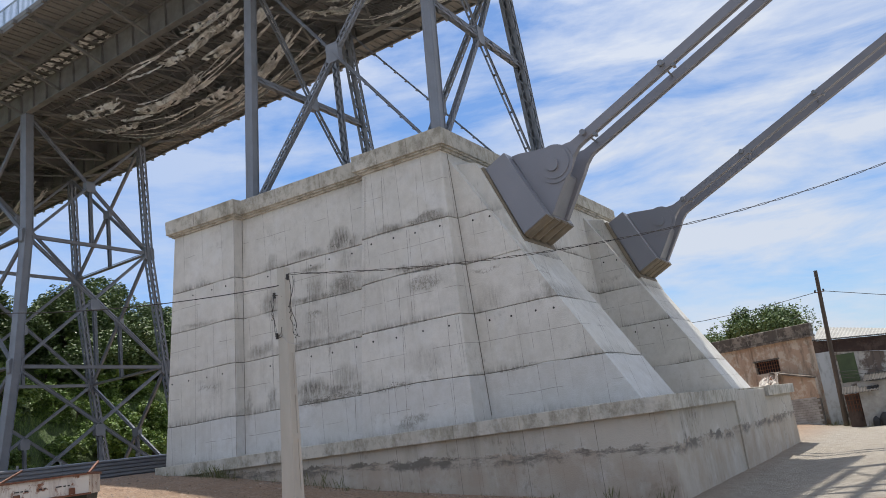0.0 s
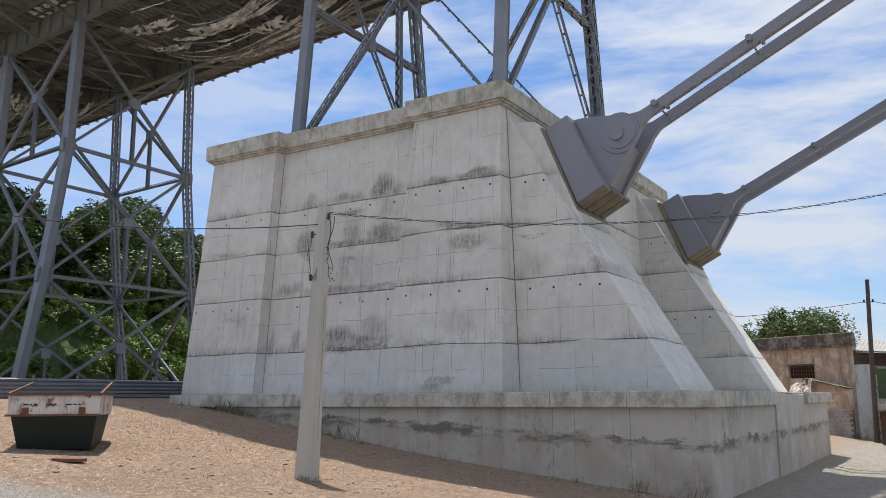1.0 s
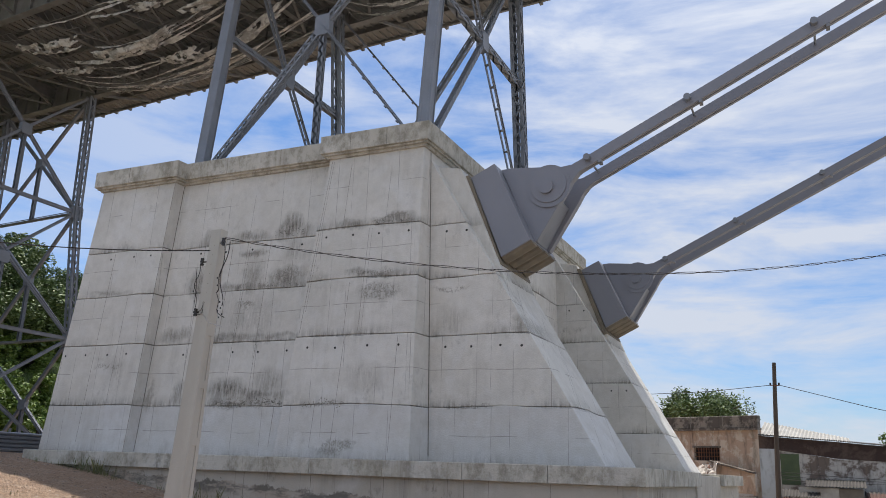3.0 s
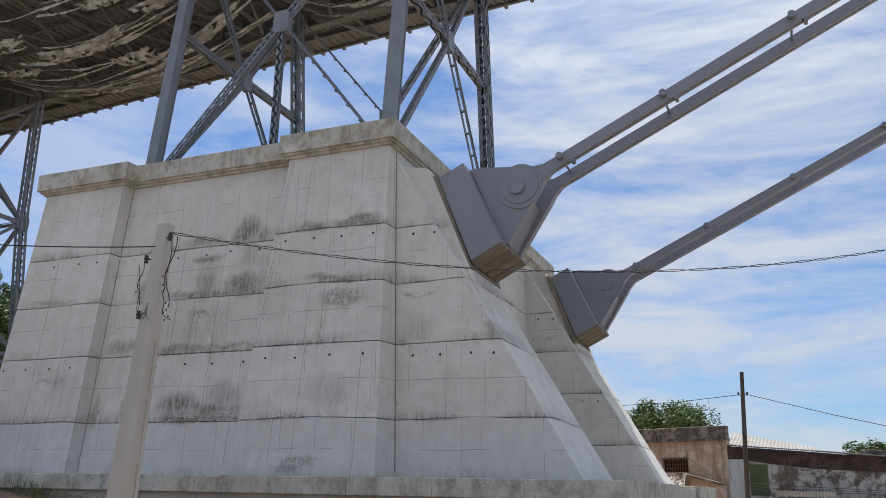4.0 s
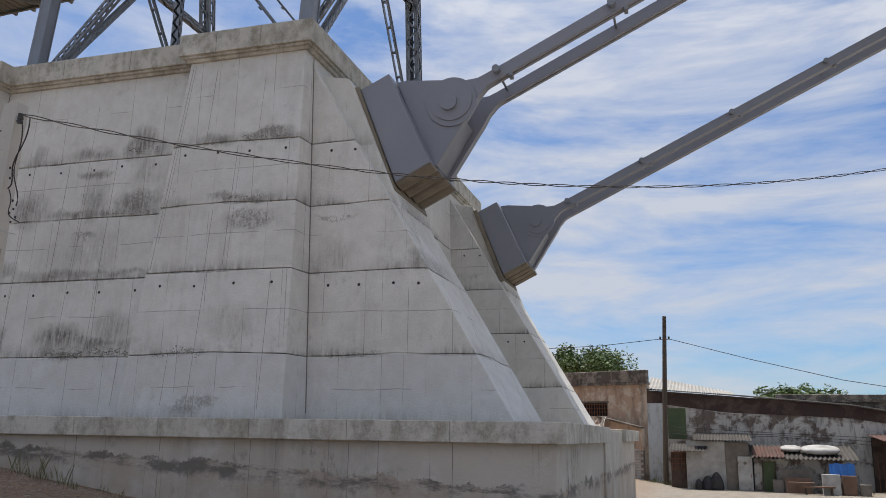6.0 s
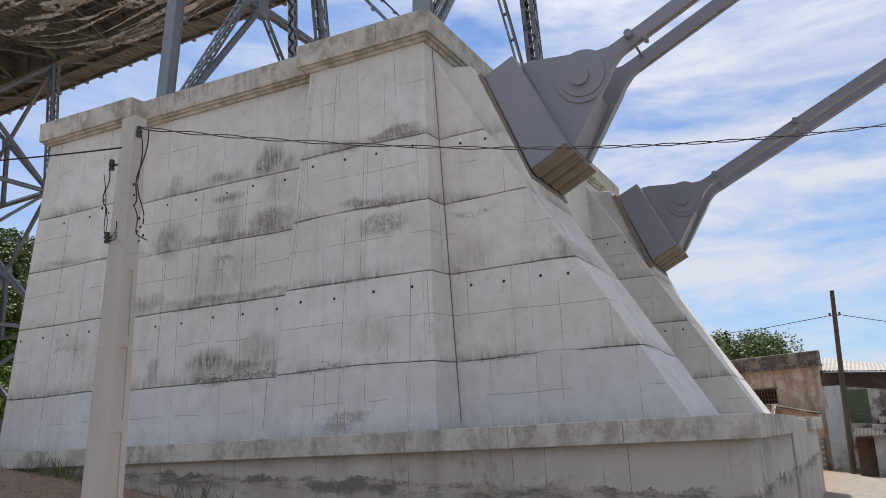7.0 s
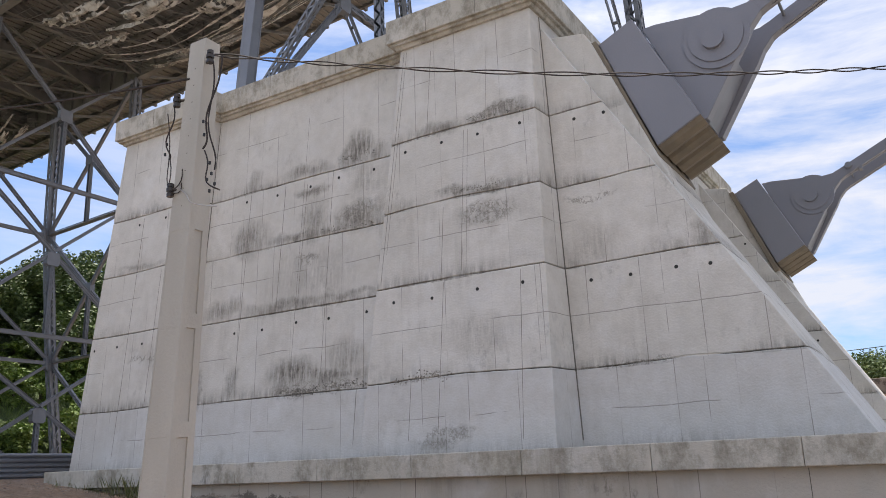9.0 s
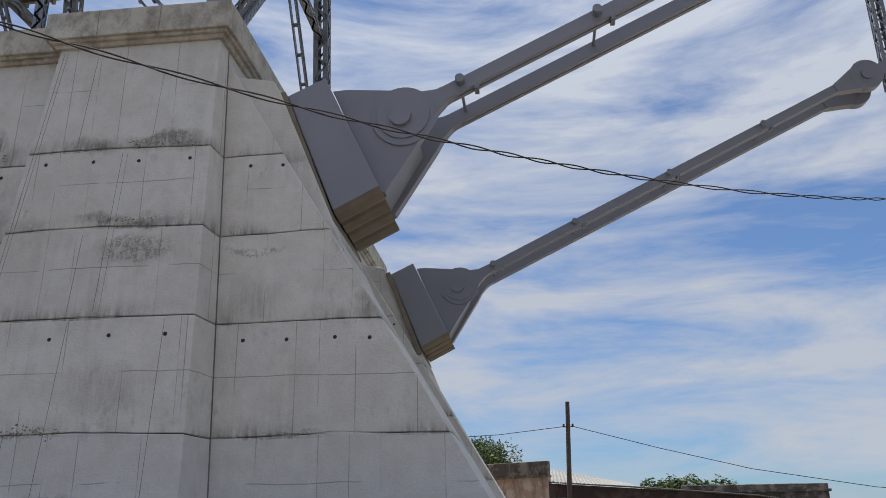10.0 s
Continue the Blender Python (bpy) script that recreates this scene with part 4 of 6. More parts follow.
for k in (0, 1):
    a0, a1 = legs[-18.6][k]
    b0, b1 = legs[-8.4][k]
    c = mid(mid(a0, b1), mid(b0, a1))
    brace(pier_tower, a0, c, True, 0.22)
    brace(pier_tower, c, b1, True, 0.22)
    brace(pier_tower, c, b0, False)
    brace(pier_tower, c, a1, False)
    part("gusset", plate(Mesh(), c, 0.34, 0.46, "y"), M_STEEL, pier_tower)
    part("hanger", Mesh().lattice((c[0], c[1], c[2] - 6.6), c, 0.24, 0.2), M_STEEL, pier_tower)

# tower on the ground west of the pier
west = thing("trestle_tower", (-44.5, 11.9, 1.5), "tall grey steel lattice trestle tower behind the fence", "steel tower", "trestle towers")
LEV = (1.0, 9.1, 17.3, 25.5)


def west_leg(x, side, z):
    c = AXIS(x)
    half = lerp_table(z, ((1.0, 6.9), (9.1, 5.6), (17.3, 4.65), (25.5, 4.45)))
    return (x, c + side * half, z)


for x in (-40.0, -49.0):
    for side in (-1, 1):
        for z0, z1 in zip(LEV, LEV[1:]):
            p, q = west_leg(x, side, z0), west_leg(x, side, z1)
            me = plate_leg(p, q, 0.50, 0.50) if side < 0 else Mesh().lattice(p, q, 0.48, 0.5, flange=0.15, bars=0.07)
            part("leg", me, M_STEEL, west)
        for z in LEV[1:3]:
            part("gusset", plate(Mesh(), west_leg(x, side, z), 0.42, 0.46, "x"), M_STEEL, west)
        f = west_leg(x, side, 1.0)
        part("footing", Mesh().box(f[0] - 0.8, f[0] + 0.8, f[1] - 0.8, f[1] + 0.8, 0.8, 2.2), M_PLINTH, west)
    for i, (z0, z1) in enumerate(zip(LEV, LEV[1:])):
        a0, a1, b0, b1 = west_leg(x, -1, z0), west_leg(x, -1, z1), west_leg(x, 1, z0), west_leg(x, 1, z1)
        c = cross(west, a0, a1, b0, b1, "x")
        if z0 > 5:
            brace(west, a0, b0, False, 0.19)
        part("hanger", Mesh().lattice((c[0], c[1], z0), c, 0.22, 0.2), M_STEEL, west)
for side in (-1, 1):
    for i, (z0, z1) in enumerate(zip(LEV, LEV[1:])):
        a0, a1, b0, b1 = (west_leg(-49, side, z0), west_leg(-49, side, z1), west_leg(-40, side, z0), west_leg(-40, side, z1))
        c = cross(west, a0, a1, b0, b1, "y", lace=True, size=0.32)
        if z0 > 5:
            brace(west, a0, b0, False, 0.22)
        part("hanger", Mesh().lattice((c[0], c[1], z0), c, 0.22, 0.2), M_STEEL, west)

# ---- bridge deck ----
DZ = 27.25


def dk(x, off, z):
    """A point of the deck: x along the bridge, off across it."""
    return (x + 0.075 * off, AXIS(x) + off, z)


deck = thing("bridge_deck", (-40, 11.6, 25), "brown-grey steel bridge deck seen from below with plank soffit", "bridge deck")
X0, X1 = -110.0, 30.0
XM = -4.0


def deck_bar(me, x0, x1, o0, o1, w, h, z):
    return me.bar(dk(x0, o0, z), dk(x1, o1, z), w, h)


slab_me = Mesh().prism([dk(X0, -9.2, DZ), dk(XM, -9.2, DZ), dk(XM, 9.2, DZ), dk(X0, 9.2, DZ)],
                       [dk(X0, -9.2, DZ + 0.25), dk(XM, -9.2, DZ + 0.25), dk(XM, 9.2, DZ + 0.25), dk(X0, 9.2, DZ + 0.25)])
for k in range(28):
    xx = XM + 0.4 + 1.2 * k
    slab_me.bar(dk(xx, -4.6, DZ + 0.1), dk(xx, 4.6, DZ + 0.1), 0.34, 0.2)
part("slab", slab_me, M_DECK, deck)
for o in (-4.5, 4.5):
    me = Mesh()
    deck_bar(me, X0, X1, o, o, 0.05, 1.55, DZ - 0.95)
    deck_bar(me, X0, X1, o, o, 0.42, 0.06, DZ - 1.72)
    deck_bar(me, X0, X1, o, o, 0.42, 0.06, DZ - 0.2)
    for k in range(92):
        xx = X0 + 1.5 * k + 1
        for e in (-0.12, 0.12):
            me.bar(dk(xx, o + e, DZ - 1.7), dk(xx, o + e, DZ - 0.2), 0.16, 0.04, (1, 0, 0))
    part("girder", me, M_GIRDER, deck)
for o in (-9.1, 9.1):
    me = Mesh()
    deck_bar(me, X0, XM, o, o, 0.16, 0.42, DZ + 0.02)
    for k in range(70):
        xx = X0 + 1.5 * k
        c = Vector(dk(xx, o + math.copysign(0.16, o), DZ - 0.1))
        me.box(c.x - 0.09, c.x + 0.09, c.y - 0.14, c.y + 0.14, c.z - 0.12, c.z + 0.12)
    part("edge_beam", me, M_GIRDER, deck)
for k in range(-5, 6):
    if abs(k) != 3:
        part("stringer", deck_bar(Mesh(), X0, XM, k * 1.5, k * 1.5, 0.14, 0.34, DZ - 0.17), M_GIRDER, deck)
planks = Mesh()
for k in range(212):
    xx = X0 + 0.5 * k
    planks.bar(dk(xx, -9.0, DZ - 0.03), dk(xx, 9.0, DZ - 0.03), 0.10, 0.10)
tagged(part("soffit_ribs", planks, M_DECK, deck), kind="stuff")
for k in range(31):
    xx = -107.5 + 4.5 * k
    me = Mesh().bar(dk(xx, -4.5, DZ - 0.62), dk(xx, 4.5, DZ - 0.62), 0.05, 0.8)
    me.bar(dk(xx, -4.5, DZ - 1.02), dk(xx, 4.5, DZ - 1.02), 0.3, 0.05)
    for e in ((-1, 1) if xx < XM else ()):
        me.bar(dk(xx, e * 4.5, DZ - 0.25), dk(xx, e * 9.1, DZ - 0.12), 0.2, 0.22)
        me.bar(dk(xx, e * 4.5, DZ - 1.6), dk(xx, e * 8.6, DZ - 0.25), 0.14, 0.14)
    part("floor_beam", me, M_GIRDER, deck)
    if k < 30:
        x2 = xx + 4.5
        me = Mesh()
        for e in (-1, 1):
            me.bar(dk(xx, e * 4.4, DZ - 1.5), dk(x2, -e * 4.4, DZ - 1.5), 0.14, 0.10)
        part("lateral_brace", me, M_GIRDER, deck)
railing = thing("deck_railing", (-40, AXIS(-40) - 9.0, DZ + 0.25), "pale blue steel railing along the deck edge", "railing")
for k in range(60):
    xx = -92.0 + 1.5 * k
    part("post", Mesh().bar(dk(xx, -9.05, DZ + 0.25), dk(xx, -9.05, DZ + 1.45), 0.07, 0.07, (1, 0, 0)), M_RAIL, railing)
for z in (0.4, 1.42):
    part("rail", deck_bar(Mesh(), -92.0, -3.0, -9.05, -9.05, 0.07, 0.07, DZ + z), M_RAIL, railing)
bal = Mesh()
for k in range(700):
    xx = -92.0 + 0.127 * k
    bal.bar(dk(xx, -9.05, DZ + 0.4), dk(xx, -9.05, DZ + 1.4), 0.025, 0.025, (1, 0, 0))
tagged(part("balusters", bal, M_RAIL, railing), kind="stuff")


# ---- torn netting under the deck ----
def net(x0, x1, o0, o1, z_edge, sag, seed, strips=20, sheets=14):
    """A net slung between the girders that bellies down along and across, with torn sheets and ribbons of cloth caught in it."""
    r = random.Random(seed)

    def at(u, v):
        uu, vv = min(1, max(0, u)), min(1, max(0, v))
        dip = math.sin(math.pi * vv) ** 0.7 * (0.15 + 0.85 * math.sin(math.pi * uu))
        fold = 0.22 * noise.noise((u * 3.0, v * 7 + seed, seed))
        return Vector(dk(x0 + (x1 - x0) * u, o0 + (o1 - o0) * v, z_edge - sag * dip + fold))

    t = thing("safety_net", dk((x0 + x1) / 2, o0, z_edge), "torn pale safety netting sagging below the deck", "netting", "safety nets")
    long_, wide_ = abs(x1 - x0), abs(o1 - o0)
    # crumpled sheets with ragged edges and holes
    for k in range(sheets):
        uc, vc = r.uniform(0.1, 0.9), (r.uniform(0.02, 0.45) if k % 3 else r.uniform(0.45, 0.98))
        hu, hv, turn = r.uniform(1.2, 3.2) / long_, r.uniform(0.16, 0.42) / wide_, r.uniform(-0.12, 0.12)
        n, m = 22, 12
        vs = []
        for i in range(n + 1):
            for j in range(m + 1):
                a, b = 2 * i / n - 1, 2 * j / m - 1
                edge = 1 + 0.14 * noise.noise((a * 2.3, b * 2.3, k + seed))
                p = at(uc + hu * edge * (a + turn * b), vc + hv * edge * (b - 0.4 * turn * a))
                p.z += 0.20 * noise.noise((a * 3.0 + k, b * 2.0, seed)) + 0.09 * noise.noise((a * 9, b * 5, k)) - 0.12 - 0.25 * (1 - a * a) * r.uniform(0.9, 1.0)
                vs.append(p)
        fs = []
        for i in range(n):
            for j in range(m):
                a, b = 2 * (i + 0.5) / n - 1, 2 * (j + 0.5) / m - 1
                if noise.noise((a * 5.0 + k * 3, b * 1.6, seed)) < 0.22 and abs(a) ** 4 + abs(b) ** 6 < 0.9 + 0.35 * noise.noise((a * 4, b * 4, k + 9)):
                    fs.append((i * (m + 1) + j, (i + 1) * (m + 1) + j, (i + 1) * (m + 1) + j + 1, i * (m + 1) + j + 1))
        ob = part("cloth_sheet", Mesh().add(vs, fs), M_NET, t)
        ob.modifiers.new("thickness", "SOLIDIFY").thickness = 0.012
        for face in ob.data.polygons:
            face.use_smooth = True
    # long ribbons that hang along the net
    for k in range(strips):
        v0, u0 = r.uniform(0.0, 1.0), r.uniform(-0.02, 0.55)
        u1 = min(1.0, u0 + r.uniform(0.3, 0.9))
        drift, amp = r.uniform(-0.12, 0.12), r.uniform(0.01, 0.05)
        wide = r.uniform(0.07, 0.22) if k % 4 else r.uniform(0.3, 0.6)
        n = 44
        vs = []
        for i in range(n + 1):
            f = i / n
            u, v = u0 + (u1 - u0) * f, v0 + drift * f + amp * noise.noise((f * 3, k, seed))
            taper = math.sin(math.pi * min(0.97, max(0.03, f))) ** 0.4
            w = wide * taper * (0.4 + 0.9 * abs(noise.noise((f * 9, k * 3.1, seed)))) / wide_
            tw = 0.30 * noise.noise((f * 3.5, k * 1.7, seed + 2))
            for m in range(4):
                p = at(u, v + w * (m / 3 - 0.5))
                p.z += tw * (m / 3 - 0.5) + 0.07 * noise.noise((f * 25, m, k)) - 0.03 - 0.22 * math.sin(math.pi * f)
                vs.append(p)
        fs = [(i * 4 + m, i * 4 + 4 + m, i * 4 + 5 + m, i * 4 + m + 1) for i in range(n) for m in range(3) if r.random() > 0.07]
        part("cloth_strip", Mesh().add(vs, fs), M_NET, t).modifiers.new("thickness", "SOLIDIFY").thickness = 0.015
    cords = Mesh()
    for j in range(19):
        cords.tube([at(i / 20, j / 18) for i in range(21)], 0.013, 3)
    for i in range(40):
        cords.tube([at(i / 39, j / 12) for j in range(13)], 0.013, 3)
    tagged(part("mesh_cord", cords, M_GIRDER, t), kind="stuff")


net(-38.6, -19.5, -4.4, 4.4, DZ - 1.75, 2.5, 1, 24, 13)
net(-64.0, -50.0, -4.4, 4.4, DZ - 1.75, 2.3, 4, 18, 20)
net(-18.0, -9.0, -4.4, 4.4, DZ - 1.75, 1.2, 6, 10, 8)

# pale squares hung below the soffit in place of sky-lit gaps beside the girder
rc = random.Random(31)
squares = thing("soffit_light_gaps", dk(-36, -5.4, DZ - 0.3), "row of pale squares standing in for light gaps under the walkway", "cloth")
for k in range(17):
    xx = -43.6 + 0.86 * k
    for o, w, d in ((-5.55, 0.29, 0.26), (-4.92, 0.22, 0.12)):
        me, vs = Mesh(), []
        for i in range(5):
            for j in range(4):
                vs.append(Vector(dk(xx + w * (i / 2 - 1) + rc.uniform(-0.05, 0.05), o + d * (j / 1.5 - 1) + rc.uniform(-0.04, 0.04), DZ - 0.30 - rc.uniform(0, 0.10))))
        me.add(vs, [(i * 4 + j, i * 4 + 4 + j, i * 4 + 5 + j, i * 4 + j + 1) for i in range(4) for j in range(3) if rc.random() > 0.08])
        part("light_gap_square", me, M_NET, squares).modifiers.new("thickness", "SOLIDIFY").thickness = 0.01

# ---- utility pole by the pier ----
PX, PY = -6.61, -8.06
pole = thing("utility_pole", (PX - 0.37, PY, 0.0), "tapered grey concrete utility pole with recessed faces", "utility pole", "utility poles")


def lean(z):
    return PX - 0.06 * (6.2 - z)


def pole_w(z):
    return 0.43 - 0.031 * z, 0.33 - 0.022 * z


def pole_box(z0, z1, gx=0.0, gy=0.0):
    (w0, d0), (w1, d1) = pole_w(z0), pole_w(z1)
    r0 = [(lean(z0) + i * (w0 / 2 - gx), PY + j * (d0 / 2 - gy), z0) for i, j in ((-1, -1), (1, -1), (1, 1), (-1, 1))]
    r1 = [(lean(z1) + i * (w1 / 2 - gx), PY + j * (d1 / 2 - gy), z1) for i, j in ((-1, -1), (1, -1), (1, 1), (-1, 1))]
    return r0, r1


part("shaft", Mesh().prism(*pole_box(-0.6, 6.2, 0.018, 0.0)), M_POLE, pole)
for z0, z1 in ((-0.6, 0.9), (2.05, 2.2), (3.1, 3.25), (4.1, 6.2)):
    part("band", Mesh().prism(*pole_box(z0, z1, 0.0, -0.003)), M_POLE, pole)


def rib_ring(e, h, z):
    w, d = pole_w(z)
    xa, xb = lean(z) + e * (w / 2 - 0.02), lean(z) + e * w / 2
    ya, yb = h * d * 0.22, h * (d / 2 + 0.003)
    return [(xa, PY + ya, z), (xb, PY + ya, z), (xb, PY + yb, z), (xa, PY + yb, z)]


for z0, z1 in ((0.9, 2.05), (2.2, 3.1), (3.25, 4.1)):
    for e in (-1, 1):
        for h in (-1, 1):
            part("rib", Mesh().prism(rib_ring(e, h, z0), rib_ring(e, h, z1)), M_POLE, pole)
# bolt holes as dark discs, their inner shade given by colour
holes = Mesh()
for k in range(9):
    z = 4.35 + 0.19 * k
    w, d = pole_w(z)
    for a in (-1, 1):
        disc(holes, lean(z), z, 0.009, PY + a * d / 2 - 0.003, PY + a * d / 2 + 0.003, 8)
part("bolt_hole", holes, M_HOLE, pole)
for dx, z in ((0.17, 5.92), (-0.17, 5.55), (-0.19, 4.55)):
    ins = Mesh()
    ins.tube([(PX + dx * 0.6, PY - 0.06, z), (PX + dx * 1.4, PY - 0.14, z)], 0.015, 6)
    for rr, zz in ((0.038, -0.055), (0.020, -0.028), (0.042, 0.0), (0.020, 0.028), (0.035, 0.05)):
        ins.tube([(PX + dx * 1.4, PY - 0.14, z + zz - 0.018), (PX + dx * 1.4, PY - 0.14, z + zz + 0.018)], rr, 10)
    part("insulator", ins, M_CERAM, pole)

# ---- wires ----
U = Vector((math.cos(radians(36)), math.sin(radians(36)), 0))


def wire_pts(origin, u, s0, s1, b, c, n=60, wig=0.0, ph=0.0):
    out = []
    for i in range(n + 1):
        s = s0 + (s1 - s0) * i / n
        p = Vector(origin) + u * s
        side = Vector((-u.y, u.x, 0))
        a = s * 5.5 + 1.5 * math.sin(s * 0.9) + ph
        out.append(p + Vector((0, 0, b * s + c * s * s + wig * math.sin(a))) + side * (wig * math.cos(a)))
    return out


wire = thing("overhead_cable", (PX, PY, 5.95), "black twisted overhead service cable tied to the pole", "cable", "overhead cables")
for ph in (0.0, 3.14):
    me = Mesh().tube(wire_pts((PX + 0.05, PY - 0.05, 6.05), U, 0.1, 24, -0.0985, 0.0106, 260, 0.019, ph), 0.0085, 5)
    part("strand", me, M_WIRE, wire)
V = Vector((math.cos(radians(195)), math.sin(radians(195)), 0))
wire2 = thing("overhead_cable", (PX, PY, 5.6), "thin dark cable running west from the pole", "cable", "overhead cables")
part("strand", Mesh().tube(wire_pts((PX - 0.1, PY - 0.1, 5.78), V, 0, 17, 0.0, 0.0105, 60), 0.012, 5), M_WIRE, wire2)
loops = thing("service_loops", (PX, PY, 5.2), "black service cable ends with connectors hanging by the pole", "cable")
rl = random.Random(12)


def hang(name, a, b, drop, r=0.011, mat=M_WIRE, parent=loops):
    a, b = Vector(a), Vector(b)
    pts = []
    for i in range(15):
        f = i / 14
        p = a + (b - a) * f
        pts.append(p + Vector((0.03 * math.sin(f * 9), 0.02 * math.cos(f * 7), -drop * 4 * f * (1 - f))))
    part(name, Mesh().tube(pts, r, 5), mat, parent)


hang("loop", (PX + 0.35, PY - 0.1, 5.93), (PX + 0.17, PY - 0.15, 4.9), 0.15, 0.010)
hang("loop", (PX + 0.22, PY - 0.1, 5.9), (PX + 0.32, PY - 0.12, 4.65), 0.1, 0.009)
hang("loop", (PX + 0.17, PY - 0.12, 4.9), (PX + 0.4, PY - 0.12, 4.42), 0.12, 0.008)
hang("loop", (PX - 0.3, PY - 0.14, 5.5), (PX - 0.35, PY - 0.14, 4.9), 0.1, 0.008)
hang("loop", (PX - 0.35, PY - 0.14, 5.0), (PX - 0.12, PY - 0.15, 4.75), 0.32, 0.006)
hang("loop", (PX - 0.4, PY - 0.14, 5.45), (PX - 0.12, PY - 0.15, 4.6), 0.42, 0.006)
hang("loop", (PX - 0.16, PY - 0.15, 4.55), (PX + 0.38, PY - 0.13, 4.25), 0.06, 0.007, M_WHITE)
con = [(0.18, 5.2), (0.2, 5.05), (0.3, 4.72), (0.33, 4.6), (0.27, 4.55), (0.38, 4.48), (0.31, 4.42), (-0.34, 5.2), (-0.36, 5.08), (-0.38, 4.97)]
for dx, z in con:
    part("connector", Mesh().box(PX + dx - 0.009, PX + dx + 0.009, PY - 0.149, PY - 0.131, z - 0.016, z + 0.016), M_BLACK, loops)

# ---- skip on the sand ----
SK = Vector((-13.3, -10.1, 0.0))
SK.z = ground_z(SK.x, SK.y)
ex = Vector((0.68, 0.73, 0)).normalized()
ey = Vector((-0.73, 0.68, 0)).normalized()


def sk(a, b, z):
    return tuple(SK + ex * (a * 1.16) + ey * b + Vector((0, 0, z * 1.2)))


skip = thing("waste_skip", SK, "dark green and chipped white steel waste skip", "skip")
L0, L1 = 0.05, 2.5
bot = [sk(-0.72, L0 + 0.35, 0.03), sk(0.72, L0 + 0.35, 0.03), sk(0.72, L1 - 0.35, 0.03), sk(-0.72, L1 - 0.35, 0.03)]
midr = [sk(-0.84, L0, 0.72), sk(0.84, L0, 0.72), sk(0.84, L1, 0.72), sk(-0.84, L1, 0.72)]
soften(part("hull", Mesh().prism(bot, midr), M_DKGREEN, skip, "dark green hull"), 0.03, 2)
for a0, a1, b0, b1 in ((-0.88, 0.88, L0 - 0.04, L0 + 0.02), (-0.88, 0.88, L1 - 0.02, L1 + 0.04), (-0.88, -0.82, L0 + 0.02, L1 - 0.02), (0.82, 0.88, L0 + 0.02, L1 - 0.02)):
    ring = [(a0, b0), (a1, b0), (a1, b1), (a0, b1)]
    part("upper_panel", Mesh().prism([sk(a, b, 0.72) for a, b in ring], [sk(a * 1.02, b, 1.14) for a, b in ring]), M_SKIP, skip, "chipped white painted panel")
for z in (0.73, 1.14):
    ring = [(-0.93, L0 - 0.09), (0.93, L0 - 0.09), (0.93, L0 - 0.02), (-0.93, L0 - 0.02)]
    part("rim", Mesh().prism([sk(a, b, z - 0.02) for a, b in ring], [sk(a, b, z + 0.02) for a, b in ring]), M_RUST, skip, "rusty rim")
for e in (-1, 1):
    part("rim", Mesh().bar(sk(e * 0.9, L0 - 0.05, 1.15), sk(e * 0.9, L1, 1.15), 0.08, 0.06), M_RUST, skip, "rusty rim")
    part("end_flap", Mesh().bar(sk(e * 0.9, L0 - 0.05, 1.15), sk(e * 0.86, L1 + 0.1, 1.42), 0.05, 0.05), M_RUST, skip)
    part("lug", Mesh().box(*[v for c in zip(Vector(sk(e * 0.55, L0 - 0.13, 0.82)) - Vector((0.05, 0.05, 0.08)), Vector(sk(e * 0.55, L0 - 0.05, 0.82)) + Vector((0.05, 0.05, 0.08))) for v in c]), M_RUST, skip)
bars = Mesh()
for a0, w in ((-0.6, 0.10), (-0.48, 0.05), (-0.40, 0.08), (-0.12, 0.07), (-0.02, 0.05), (0.22, 0.12), (0.37, 0.06), (0.46, 0.05)):
    ring = [(a0, L0 - 0.052), (a0 + w, L0 - 0.052), (a0 + w, L0 - 0.046), (a0, L0 - 0.046)]
    bars.prism([sk(a, b, 0.93) for a, b in ring], [sk(a, b, 0.955) for a, b in ring])
part("marking", bars, M_BLACK, skip, "worn dark markings")
d0 = Vector(sk(0.5, -1.5, 0))
d0.z = ground_z(d0.x, d0.y)
mat_me = Mesh()
ring = [d0 + Vector(v) for v in ((-0.5, 0.05, 0), (-0.2, -0.22, 0), (0.35, -0.12, 0), (0.55, 0.15, 0), (0.1, 0.3, 0), (-0.35, 0.26, 0))]
mat_me.prism(ring, [p + Vector((0, 0, 0.07)) for p in ring])
solid("scrap_sheet", mat_me, M_RUST, "flat rusty scrap sheet lying on the sand", "scrap")

# ---- grey corrugated fence ----
fence = thing("sheet_fence", (-28, 0, 1.9), "grey horizontally ribbed sheet metal fence", "fence")


def fence_x(y):
    return -28.0 - 0.02 * y


